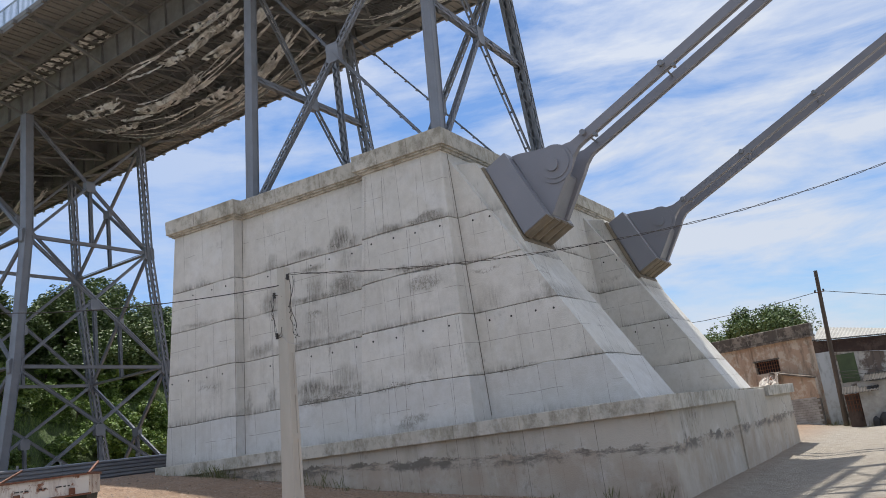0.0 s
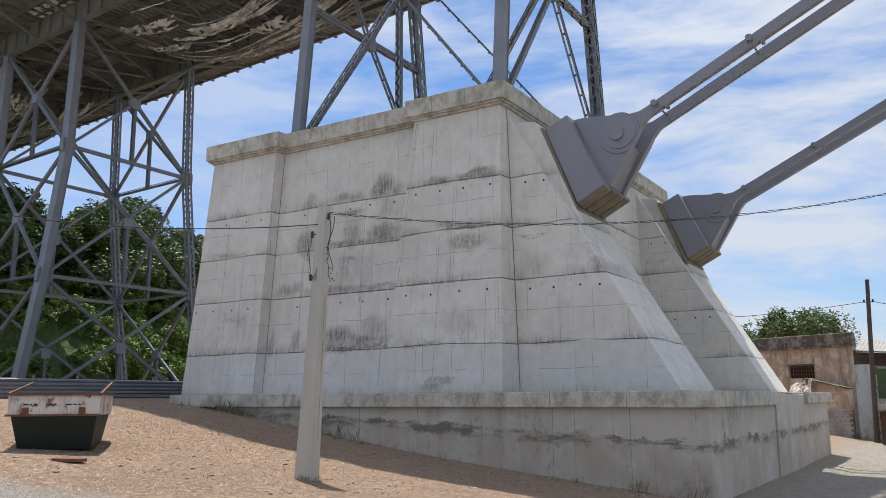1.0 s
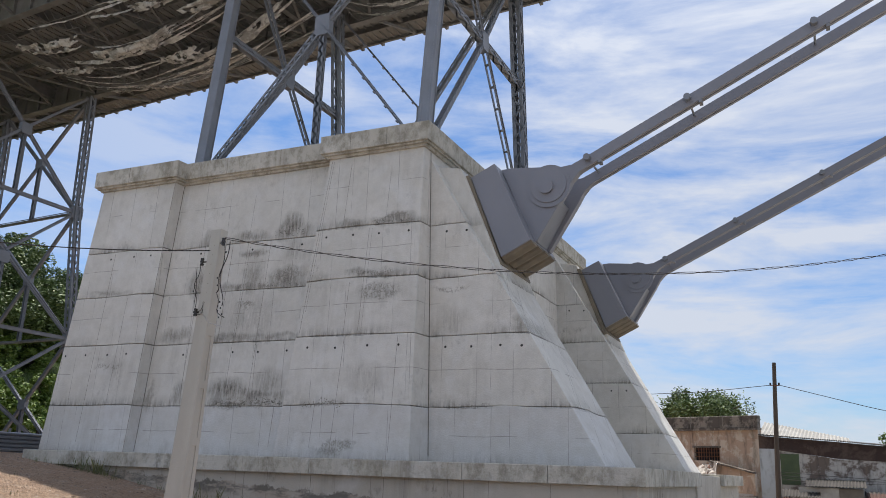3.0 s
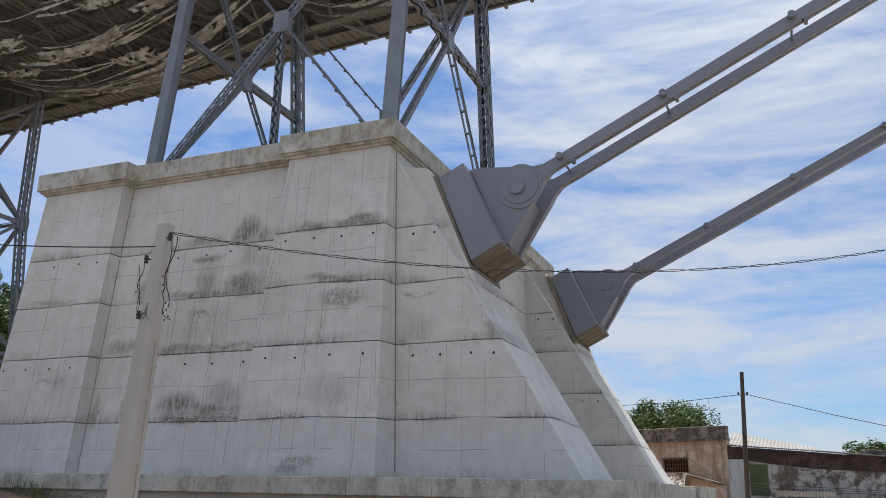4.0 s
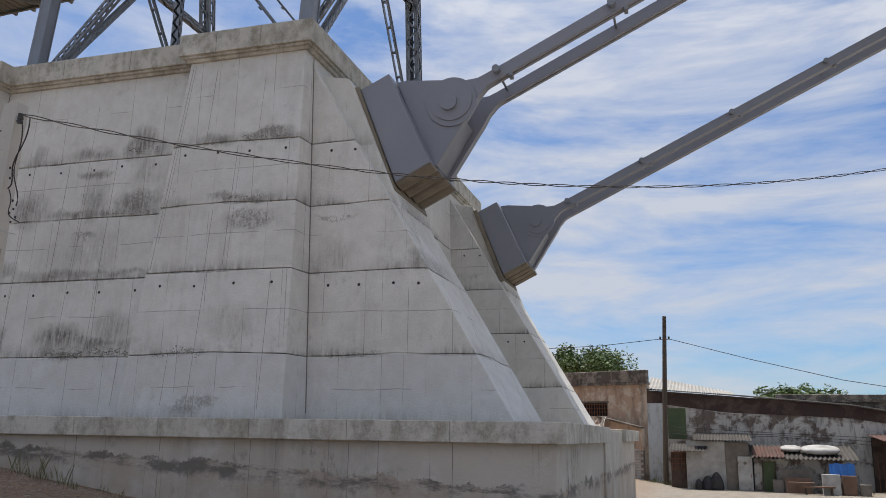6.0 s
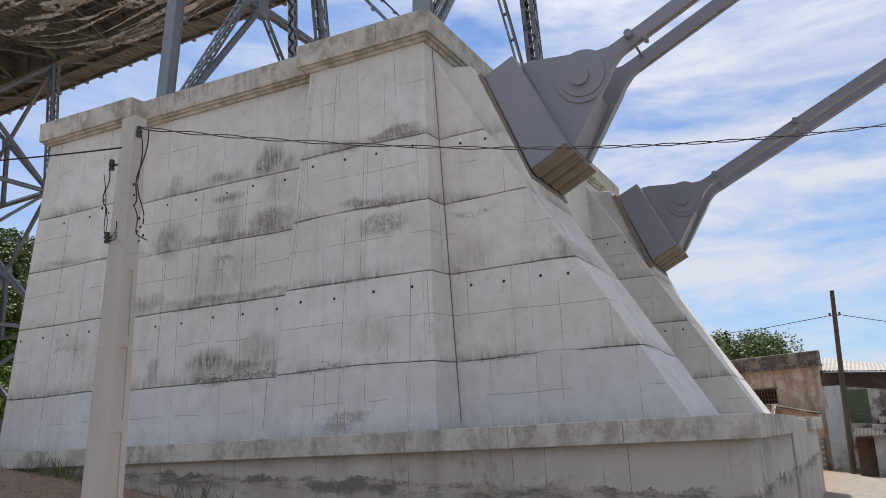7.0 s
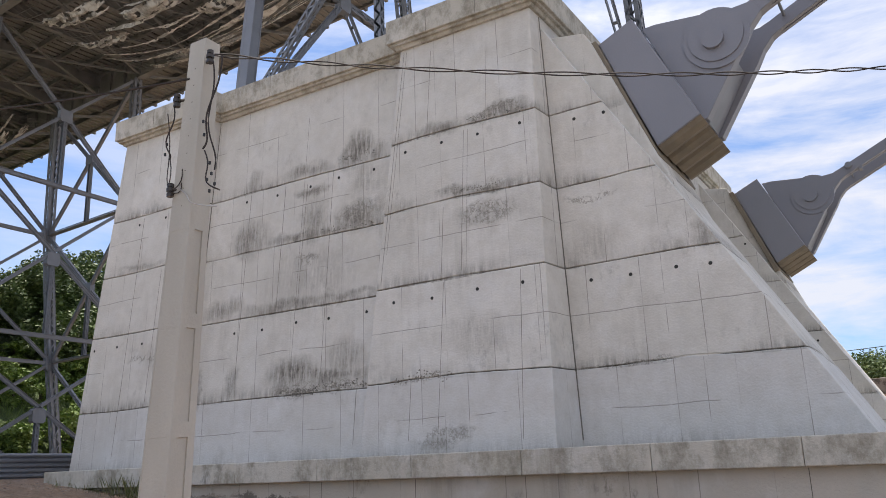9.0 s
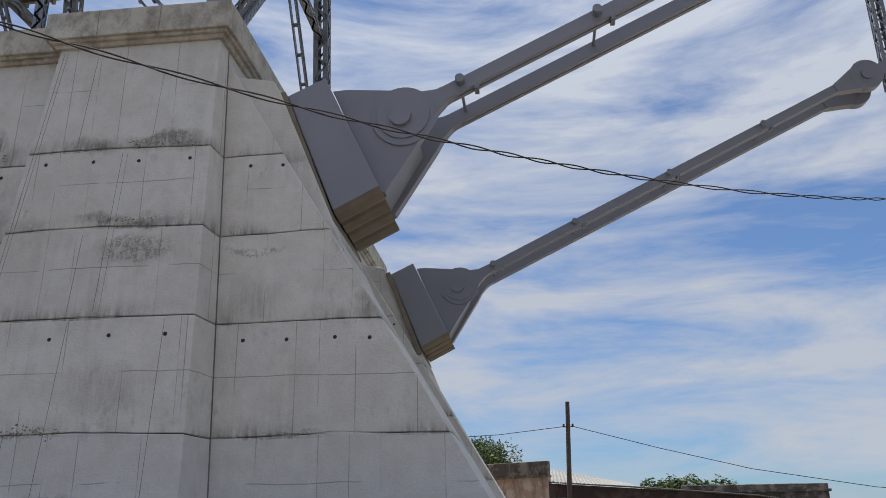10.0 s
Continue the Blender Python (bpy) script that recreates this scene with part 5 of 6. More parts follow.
for k in range(9):
    y0, y1 = -12.0 + 2.1 * k, -12.0 + 2.1 * k + 2.08
    me = Mesh()
    prof = [(0.0, 1.72)]
    for i in range(3):
        z = 1.74 + 0.34 * i
        prof += [(0.0, z), (0.07, z + 0.05), (0.07, z + 0.12), (0.0, z + 0.17), (0.07, z + 0.22), (0.07, z + 0.28), (0.0, z + 0.32)]
    n = len(prof)
    vs = [(fence_x(y) + d, y, z) for y in (y0, y1) for d, z in prof]
    vs += [(fence_x(y) + d - 0.02, y, z) for y in (y0, y1) for d, z in prof]
    fs = [(i, i + 1, n + i + 1, n + i) for i in range(n - 1)] + [(2 * n + i, 3 * n + i, 3 * n + i + 1, 2 * n + i + 1) for i in range(n - 1)]
    me.add(vs, fs)
    part("sheet", me, M_ZINC, fence)
    part("post", Mesh().box(fence_x(y0) - 0.1, fence_x(y0) - 0.03, y0 - 0.04, y0 + 0.04, 1.4, 2.9), M_ZINC, fence)

# ---- old buildings across the road ----
BZ = -1.35


def wavy_sheet(me, x0, x1, y0, y1, z0, z1, pitch=0.18, amp=0.035, along="y", t=0.02):
    """A corrugated sheet over a rectangle, falling from (y0, z0) to (y1, z1); the waves run along y."""
    n = max(4, int((x1 - x0) / pitch * 4))
    vs, fs = [], []
    for k, dz in enumerate((0.0, -t)):
        for y, z in ((y0, z0), (y1, z1)):
            for i in range(n + 1):
                vs.append((x0 + (x1 - x0) * i / n, y, z + dz + amp * math.sin(i * math.pi / 2)))
    m = n + 1
    fs += [(i, i + 1, m + i + 1, m + i) for i in range(n)]
    fs += [(2 * m + i, 3 * m + i, 3 * m + i + 1, 2 * m + i + 1) for i in range(n)]
    fs += [(m + i, m + i + 1, 3 * m + i + 1, 3 * m + i) for i in range(n)]
    return me.add(vs, fs)


house = thing("old_warehouse", (4, 42, BZ), "decaying pink and sooty rendered warehouse with fibre roof", "warehouse")
# facade on the west side, set at an angle
FA, FB = Vector((-0.4, 38.5, 0)), Vector((-8.4, 42.2, 0))
fd = (FB - FA).normalized()
fn = Vector((fd.y, -fd.x, 0))
if fn.y > 0:
    fn = -fn


def fac(u0, u1, z0, z1, d0, d1):
    ring = [FA + fd * u0 + fn * d0, FA + fd * u1 + fn * d0, FA + fd * u1 + fn * d1, FA + fd * u0 + fn * d1]
    return Mesh().prism([(p.x, p.y, z0) for p in ring], [(p.x, p.y, z1) for p in ring])


part("wall", fac(0, 5.0, 3.95, 5.05, -0.35, 0.0), M_PINK, house)
part("wall", fac(0, 2.9, BZ, 3.95, -0.35, 0.0), M_PINK, house)
part("wall", fac(4.9, 8.5, BZ, 5.05, -0.35, 0.0), M_PINK, house)
part("wall", fac(2.9, 4.9, BZ, 3.05, -0.35, 0.0), M_PINK, house)
soften(part("parapet", fac(0, 8.5, 5.2, 6.0, -0.35, 0.06), M_MOULD, house, "black-stained parapet"), 0.04)
part("cornice", fac(-0.05, 8.5, 5.05, 5.2, -0.35, 0.2), M_MOULD, house)
for u in (2.5, 5.0):
    part("parapet_joint", fac(u, u + 0.06, 5.2, 6.04, -0.36, 0.075), M_CRUST, house)
win = part("window", fac(2.9, 4.9, 3.05, 3.95, -0.32, -0.28), M_BLACKGLASS, house)
for k in range(9):
    part("window_bar", fac(3.0 + 0.2 * k, 3.04 + 0.2 * k, 3.05, 3.95, -0.2, -0.16), M_RUST, win)
for z in (3.3, 3.55, 3.8):
    part("window_bar", fac(2.9, 4.9, z, z + 0.04, -0.16, -0.12), M_RUST, win)
part("window_head", fac(2.8, 5.0, 3.9, 4.02, 0.003, 0.07), M_MOULD, win)
# low sloping wall of brick and broken render before the facade
low = thing("boundary_wall", (-2, 38, BZ), "low pink rendered wall with white brick below", "wall")
for u0, u1, za, zb in ((0.0, 3.2, 2.25, 2.95),):
    p = [FA + fd * u0 + fn * 0.5, FA + fd * u1 + fn * 0.5, FA + fd * u1 + fn * 0.75, FA + fd * u0 + fn * 0.75]
    part("wall", Mesh().prism([(q.x, q.y, 0.9) for q in p], [(q.x, q.y, z) for q, z in zip(p, (za, zb, zb, za))]), M_PINK, low)
    part("coping", Mesh().bar((p[3].x, p[3].y, za + 0.05), (p[2].x, p[2].y, zb + 0.05), 0.4, 0.1), M_MOULD, low)
rb = random.Random(8)
for row in range(14):
    for k in range(9):
        u = 0.02 + 0.34 * k + (0.17 if row % 2 else 0)
        if u > 3.0:
            continue
        z = BZ + 0.05 + 0.165 * row
        p = [FA + fd * u + fn * 0.5, FA + fd * (u + 0.325) + fn * 0.5, FA + fd * (u + 0.325) + fn * (0.76 + rb.uniform(0, 0.02)), FA + fd * u + fn * (0.76 + rb.uniform(0, 0.02))]
        part("brick", Mesh().prism([(q.x, q.y, z) for q in p], [(q.x, q.y, z + 0.15) for q in p]), M_WHITE, low)
part("mortar", Mesh().prism(*[[(q.x, q.y, z) for q in [FA + fn * 0.52, FA + fd * 3.15 + fn * 0.52, FA + fd * 3.15 + fn * 0.74, FA + fn * 0.74]] for z in (BZ - 0.2, 0.9)]), M_GREYBOARD, low)

# torn pale sheet slumped over the low wall
sheet_me, vs = Mesh(), []
for i in range(9):
    for j in range(5):
        p = FA + fd * (2.5 + 1.7 * i / 8) + fn * (0.86 + 0.12 * math.sin(i * 1.9 + j) + 0.1 * j)
        vs.append((p.x, p.y, 3.0 - 0.28 * j - 0.10 * i * (1 - j / 4) * 0.5 + 0.08 * math.sin(i * 2.3 + j * 1.1)))
sheet_me.add(vs, [(i * 5 + j, i * 5 + 5 + j, i * 5 + 6 + j, i * 5 + j + 1) for i in range(8) for j in range(4)])
torn = solid("torn_sheet", sheet_me, M_SKIP, "torn off-white sheet slumped over the low pink wall", "sheet")
torn.modifiers.new("thickness", "SOLIDIFY").thickness = 0.03

# long wall towards the east
YW = 38.4
part("wall", Mesh().box(-0.4, 0.55, YW - 0.12, YW + 0.3, BZ - 0.2, 3.85), M_PALE, house, "pale blue painted wall")
part("wall", Mesh().slab([(0.55, BZ - 0.2), (15.6, BZ - 0.2), (15.6, 3.0), (4.2, 3.3), (0.55, 3.8)], YW, YW + 0.3), M_SOOT, house, "sooty grey wall")
part("wall_band", Mesh().slab([(-0.4, 3.86), (0.55, 3.8), (4.2, 3.32), (11.5, 3.02), (15.6, 2.4), (15.6, 3.05), (11.5, 3.75), (4.2, 4.35), (-0.4, 4.68)], YW - 0.06, YW + 0.3), M_REDSOOT, house, "dark red band under the eave")
part("panel", Mesh().box(0.85, 1.95, YW - 0.05, YW + 0.02, 1.65, 3.55), M_GREEN, house, "faded green panel")
roof_me, nr = Mesh(), 96
rv = []
for dz in (0.0, -0.03):
    for i in range(nr + 1):
        f = i / nr
        w = 0.035 * math.sin(i * math.pi / 2)
        rv += [(-0.4 + 5.4 * f, YW + 0.2, 4.80 - 0.42 * f + w + dz), (-0.4 + 5.4 * f, YW + 6.2, 5.95 - 1.05 * f + w + dz)]
rk = 2 * (nr + 1)
roof_me.add(rv, [(2 * i, 2 * i + 2, 2 * i + 3, 2 * i + 1) for i in range(nr)] + [(rk + 2 * i, rk + 2 * i + 1, rk + 2 * i + 3, rk + 2 * i + 2) for i in range(nr)] + [(2 * i, rk + 2 * i, rk + 2 * i + 2, 2 * i + 2) for i in range(nr)])
part("roof", roof_me, M_SLAB, house, "pale corrugated roof sheets")
eave = Mesh()
for i in range(int(15.8 / 0.13)):
    x = -0.35 + 0.13 * i
    z = lerp_table(x, ((-0.4, 4.74), (4.2, 4.42), (11.5, 3.80), (15.7, 3.08)))
    eave.tube([(x, YW - 0.35, z - 0.02), (x, YW + 1.8, z + 0.12)], 0.05, 5)
tagged(part("eave_ridges", eave, M_OLDROOF, house, "old corrugated eave"), kind="stuff")
soften(part("rear_parapet", Mesh().box(7.4, 15.7, YW + 0.9, YW + 1.3, 2.5, 4.48), M_MOULD, house, "black-stained parapet"), 0.04)
part("rear_cornice", Mesh().box(7.4, 15.8, YW + 0.75, YW + 1.35, 4.02, 4.16), M_MOULD, house)
for x in (8.9, 11.4, 13.6):
    part("parapet_joint", Mesh().box(x, x + 0.07, YW + 0.87, YW + 0.92, 4.15, 4.5), M_CRUST, house)
for x, z0, z1 in ((8.35, -1.2, 2.7), (11.6, -1.2, 2.9)):
    part("pilaster", Mesh().box(x, x + 0.35, YW - 0.07, YW + 0.02, z0, z1), M_SOOT, house)
part("body", Mesh().box(-0.2, 15.4, YW + 0.35, YW + 10, BZ - 0.2, 2.9), M_SOOT, house)

# white shed with awning
shed = thing("lean_to_shed", (3.5, 36, BZ), "small dirty white lean-to shed with fibre awning", "shed", "lean-to sheds")
part("wall", Mesh().box(1.9, 4.1, 35.6, 38.2, BZ - 0.2, 1.55), M_WHITE, shed, "stained white wall")
part("wall", Mesh().box(4.11, 5.4, 35.55, 38.2, BZ - 0.2, 1.52), M_GREYBOARD, shed, "tan rendered wall")
part("roof", wavy_sheet(Mesh(), 2.3, 5.6, 35.2, 38.2, 1.62, 2.05), M_OLDROOF, shed)
part("awning", wavy_sheet(Mesh(), 1.0, 3.1, 34.9, 35.9, 0.98, 1.38), M_OLDROOF, shed, "grey awning sheet")
part("doorway", Mesh().box(1.0, 1.88, 35.95, 36.1, BZ, 0.9), M_REDSOOT, shed)
grid_ = part("grille", Mesh().box(1.0, 1.85, 35.90, 35.93, 0.85, 0.9), M_RUST, shed)
for k in range(5):
    part("grille_bar", Mesh().box(1.05 + 0.18 * k, 1.08 + 0.18 * k, 35.88, 35.91, -0.2, 0.85), M_RUST, grid_)
for k in range(3):
    part("grille_bar", Mesh().box(1.0, 1.85, 35.86, 35.88, -0.1 + 0.3 * k, -0.07 + 0.3 * k), M_RUST, grid_)
door = thing("metal_door", (5.2, 35.4, BZ), "worn white metal door leaning open", "door")
leaf = soften(part("leaf", Mesh().box(4.75, 5.55, 35.36, 35.41, BZ, 0.72), M_WHITE, door), 0.01)
part("handle", Mesh().box(5.42, 5.46, 35.31, 35.36, -0.45, -0.25), M_RUST, leaf)
part("hinge", Mesh().box(4.74, 4.79, 35.33, 35.36, 0.3, 0.42), M_RUST, leaf)
part("roundel", disc(Mesh(), 5.15, 0.35, 0.09, 35.345, 35.36, 16), M_GREYBOARD, leaf)
# second shed with sheets and mattresses on its roof
shed2 = thing("lean_to_shed", (8.2, 36, BZ), "dark low shed with old tile roof", "shed", "lean-to sheds")
part("wall", Mesh().box(5.65, 10.9, 35.7, 38.2, BZ - 0.2, 0.62), M_SOOT, shed2)
part("roof", wavy_sheet(Mesh(), 5.5, 11.1, 34.7, 37.6, 0.66, 1.38, 0.24, 0.05), M_OLDROOF, shed2, "old brown roof sheets")
part("tile_patch", wavy_sheet(Mesh(), 5.6, 7.3, 34.75, 37.0, 0.74, 1.30, 0.2, 0.04), M_REDTILE, shed2, "red tile patch")
d2 = part("door", Mesh().box(6.15, 6.75, 35.62, 35.69, BZ, 0.45), M_GREEN, shed2, "green door")
part("door_frame", Mesh().box(6.08, 6.14, 35.6, 35.7, BZ, 0.5), M_WOOD, d2)
part("door_frame", Mesh().box(6.76, 6.82, 35.6, 35.7, BZ, 0.5), M_WOOD, d2)


def pillow(name, cx, cy, cz, lx, ly, h, tilt, label):
    me = Mesh()
    n, m = 14, 8
    vs = []
    for i in range(n):
        a = 6.28319 * i / n
        for j in range(m + 1):
            b = -1.5708 + 3.14159 * j / m
            ca = math.copysign(abs(math.cos(a)) ** 0.6, math.cos(a))
            sa = math.copysign(abs(math.sin(a)) ** 0.6, math.sin(a))
            vs.append((cx + lx * ca * math.cos(b) ** 0.5 if math.cos(b) > 0 else cx, cy + (ly * sa * math.cos(b) ** 0.5 if math.cos(b) > 0 else 0), cz + h * math.sin(b) + tilt * sa))
    fs = [(i * (m + 1) + j, ((i + 1) % n) * (m + 1) + j, ((i + 1) % n) * (m + 1) + j + 1, i * (m + 1) + j + 1) for i in range(n) for j in range(m)]
    me.add(vs, fs)
    ob = solid(name, me, M_WHITE, label, "sack", group="white sacks", at=(cx, cy, cz))
    for p_ in ob.data.polygons:
        p_.use_smooth = True
    return ob


pillow("roof_sack", 7.75, 36.0, 1.22, 0.6, 0.4, 0.12, 0.08, "flat white sack lying on the shed roof")
pillow("roof_sack", 9.25, 35.6, 1.18, 1.05, 0.45, 0.19, 0.1, "large white sack lying on the shed roof")
tarp = Mesh()
tv = [(9.5 + 1.3 * i / 10, 34.45 + 0.05 * math.sin(i * 2.1) + 0.12 * j / 4, -0.28 + 0.75 * j / 4 + 0.04 * math.sin(i * 1.3 + j)) for i in range(11) for j in range(5)]
tarp.add(tv, [(i * 5 + j, i * 5 + 5 + j, i * 5 + 6 + j, i * 5 + j + 1) for i in range(10) for j in range(4)])
tp = solid("blue_tarpaulin", tarp, M_BLUE, "bright blue tarpaulin hung under the shed roof", "tarpaulin", at=(10.1, 34.5, 0.0))
tp.modifiers.new("thickness", "SOLIDIFY").thickness = 0.03
soften(solid("storage_box", Mesh().box(9.05, 9.95, 34.0, 34.45, BZ, -0.12), M_WHITE, "scuffed white appliance box by the shed", "box"), 0.02)
soften(solid("cabinet", Mesh().box(10.05, 10.75, 33.9, 34.4, BZ, -0.16), M_BOARD, "old brown wooden cabinet by the shed", "cabinet"), 0.02)
soften(solid("plastic_drum", Mesh().tube([(11.15, 34.0, BZ), (11.15, 34.0, -0.6)], 0.28, 16, 0.31), M_GREYBOARD, "grey plastic drum beside the cabinet", "drum"), 0.02)
for a, b, z1, yy, mt, lb in ((7.05, 8.7, 0.1, 35.1, M_GREYBOARD, "grey board leaning on the shed"), (7.2, 8.5, -0.36, 34.7, M_BOARD, "brown board leaning on the shed"), (6.55, 7.1, -0.5, 34.9, M_GREYBOARD, "narrow grey board leaning on the shed")):
    me = Mesh().prism([(a, yy - 0.25, BZ), (b, yy - 0.25, BZ), (b, yy - 0.2, BZ), (a, yy - 0.2, BZ)], [(a, yy, z1), (b, yy, z1), (b, yy + 0.05, z1), (a, yy + 0.05, z1)])
    solid("leaning_board", me, mt, lb, "board", group="leaning boards")
bench = thing("workbench", (8.9, 33.9, BZ), "rough brown wooden trestle bench", "bench")
part("top", Mesh().box(8.0, 9.6, 33.5, 34.0, -0.82, -0.74), M_BOARD, bench)
part("shelf", Mesh().box(7.3, 8.6, 33.6, 34.1, -0.62, -0.56), M_BOARD, bench)
for x in (8.1, 9.4):
    for y in (33.55, 33.92):
        part("leg", Mesh().box(x, x + 0.07, y, y + 0.06, BZ, -0.82), M_WOOD, bench)
for x, r, h, lb in ((3.05, 0.34, 0.95, "black refuse bag slumped at the white wall"), (3.55, 0.4, 1.15, "tall black refuse bag at the white wall"), (2.55, 0.25, 0.75, "small black refuse bag at the white wall")):
    me = Mesh()
    k = 10
    rg = random.Random(int(x * 100))
    rings = [[(x + r * w * math.cos(6.28319 * i / k) * rg.uniform(0.85, 1.1), 35.2 + r * 0.8 * w * math.sin(6.28319 * i / k), BZ + h * f) for i in range(k)] for f, w in ((0, 0.8), (0.25, 1.0), (0.6, 0.95), (0.85, 0.6), (1.0, 0.2))]
    vs = [p for rr in rings for p in rr]
    fs = [(a * k + i, a * k + (i + 1) % k, (a + 1) * k + (i + 1) % k, (a + 1) * k + i) for a in range(4) for i in range(k)] + [tuple(range(4 * k, 5 * k)), tuple(reversed(range(k)))]
    solid("refuse_bag", me.add(vs, fs), M_BLACK, lb, "bag", group="refuse bags")
# red roofed shed at the east end
shed3 = thing("open_shed", (14.5, 37, BZ), "open dark shed with a rusty red sheet roof", "shed")
part("roof", wavy_sheet(Mesh(), 12.2, 19.0, 33.5, 38.2, 1.72, 2.08, 0.22, 0.035), M_REDTILE, shed3, "rusty red roof sheets")
part("rear_wall", Mesh().box(12.4, 15.1, 38.1, 38.3, BZ - 0.2, 1.9), M_REDSOOT, shed3)
part("side_wall", Mesh().box(15.1, 19.0, 36.8, 37.1, BZ - 0.2, 1.75), M_PINK, shed3, "peeling brown wall")
for x in (12.4, 15.0, 18.6):
    part("post", Mesh().box(x, x + 0.12, 33.7, 33.82, BZ - 0.2, 1.55), M_WOOD, shed3)
for k in range(9):
    part("gate_bar", Mesh().box(12.5 + 0.27 * k, 12.53 + 0.27 * k, 37.4, 37.43, BZ, 0.9), M_RUST, shed3)
# bent white pipe frames
for k in range(4):
    x = 12.0 + 0.72 * k
    fr = thing("pipe_frame", (x, 29.5, BZ), "bent white steel pipe frame standing by the road", "pipe frame", "pipe frames")
    part("pipe", Mesh().tube([(x, 29.5, BZ - 0.1), (x, 29.5, 0.45), (x + 0.08, 29.55, 0.62), (x + 0.75, 29.9, 1.0)], 0.042, 10), M_WHITE, fr)
    part("brace", Mesh().tube([(x + 0.1, 29.4, BZ - 0.1), (x + 0.5, 29.6, -0.55)], 0.05, 8), M_WHITE, fr)
# car seen behind the frames
car = thing("parked_car", (15.2, 32.5, BZ), "white hatchback car parked behind pipe frames", "car")
side = [(13.2, -1.05), (13.25, -0.75), (13.9, -0.62), (14.5, -0.2), (15.9, -0.18), (16.6, -0.6), (17.1, -0.68), (17.15, -1.05)]
soften(part("body", Mesh().slab(side, 31.6, 33.2), M_WHITE, car), 0.08, 3)
part("side_window", Mesh().slab([(14.2, -0.6), (14.6, -0.27), (15.2, -0.25), (15.2, -0.6)], 31.58, 31.62), M_BLACKGLASS, car)
part("side_window", Mesh().slab([(15.28, -0.6), (15.28, -0.25), (15.85, -0.25), (16.3, -0.6)], 31.58, 31.62), M_BLACKGLASS, car)
for x in (13.95, 16.3):
    wh = part("wheel", disc(Mesh(), x, BZ + 0.29, 0.29, 31.58, 31.8, 20), M_BLACK, car)
    part("rim", disc(Mesh(), x, BZ + 0.29, 0.18, 31.565, 31.60, 16), M_ZINC, wh)

# timber pole by the warehouse with its wires
tp_ = thing("utility_pole", (0.75, 37.1, BZ), "dark weathered timber utility pole", "utility pole", "utility poles")
part("shaft", Mesh().tube([(0.60, 37.1, BZ - 0.4), (0.75, 37.1, 4.0), (0.93, 37.1, 9.25)], 0.17, 12, 0.12), M_WOOD, tp_)
part("bracket", Mesh().bar((0.6, 37.0, 7.78), (1.2, 37.0, 7.78), 0.05, 0.05), M_RUST, tp_)
for dx in (-0.25, 0.27):
    part("insulator", Mesh().tube([(0.88 + dx, 37.0, 7.78), (0.88 + dx, 37.0, 7.95)], 0.06, 8), M_CERAM, tp_)
for pts, lb in ((((0.65, 37.0, 7.8), (-3.2, 37.3, 7.45), (-7.0, 37.7, 7.35), (-14.0, 38.5, 7.6)), "thin cable running west behind the pier"), (((1.15, 37.0, 7.8), (6.0, 37.0, 6.45), (11.0, 37.0, 5.2), (17.5, 37.0, 4.1), (24, 37, 3.6)), "thin cable running east over the sheds")):
    t = thing("overhead_cable", pts[0], lb, "cable", "overhead cables")
    part("strand", Mesh().tube(pts, 0.02, 5), M_WIRE, t)
for k in range(3):
    t = thing("service_cable", (1.0, 37, 2.2), "thin dark cable along the sooty wall", "cable", "wall cables")
    part("strand", Mesh().tube([(0.9, 37.0, 2.4 - 0.2 * k), (3.5, 37.6, 2.25 - 0.25 * k), (7, 38.2, 2.1 - 0.1 * k), (12.5, 38.2, 1.9 - 0.22 * k)], 0.012, 4), M_WIRE, t)


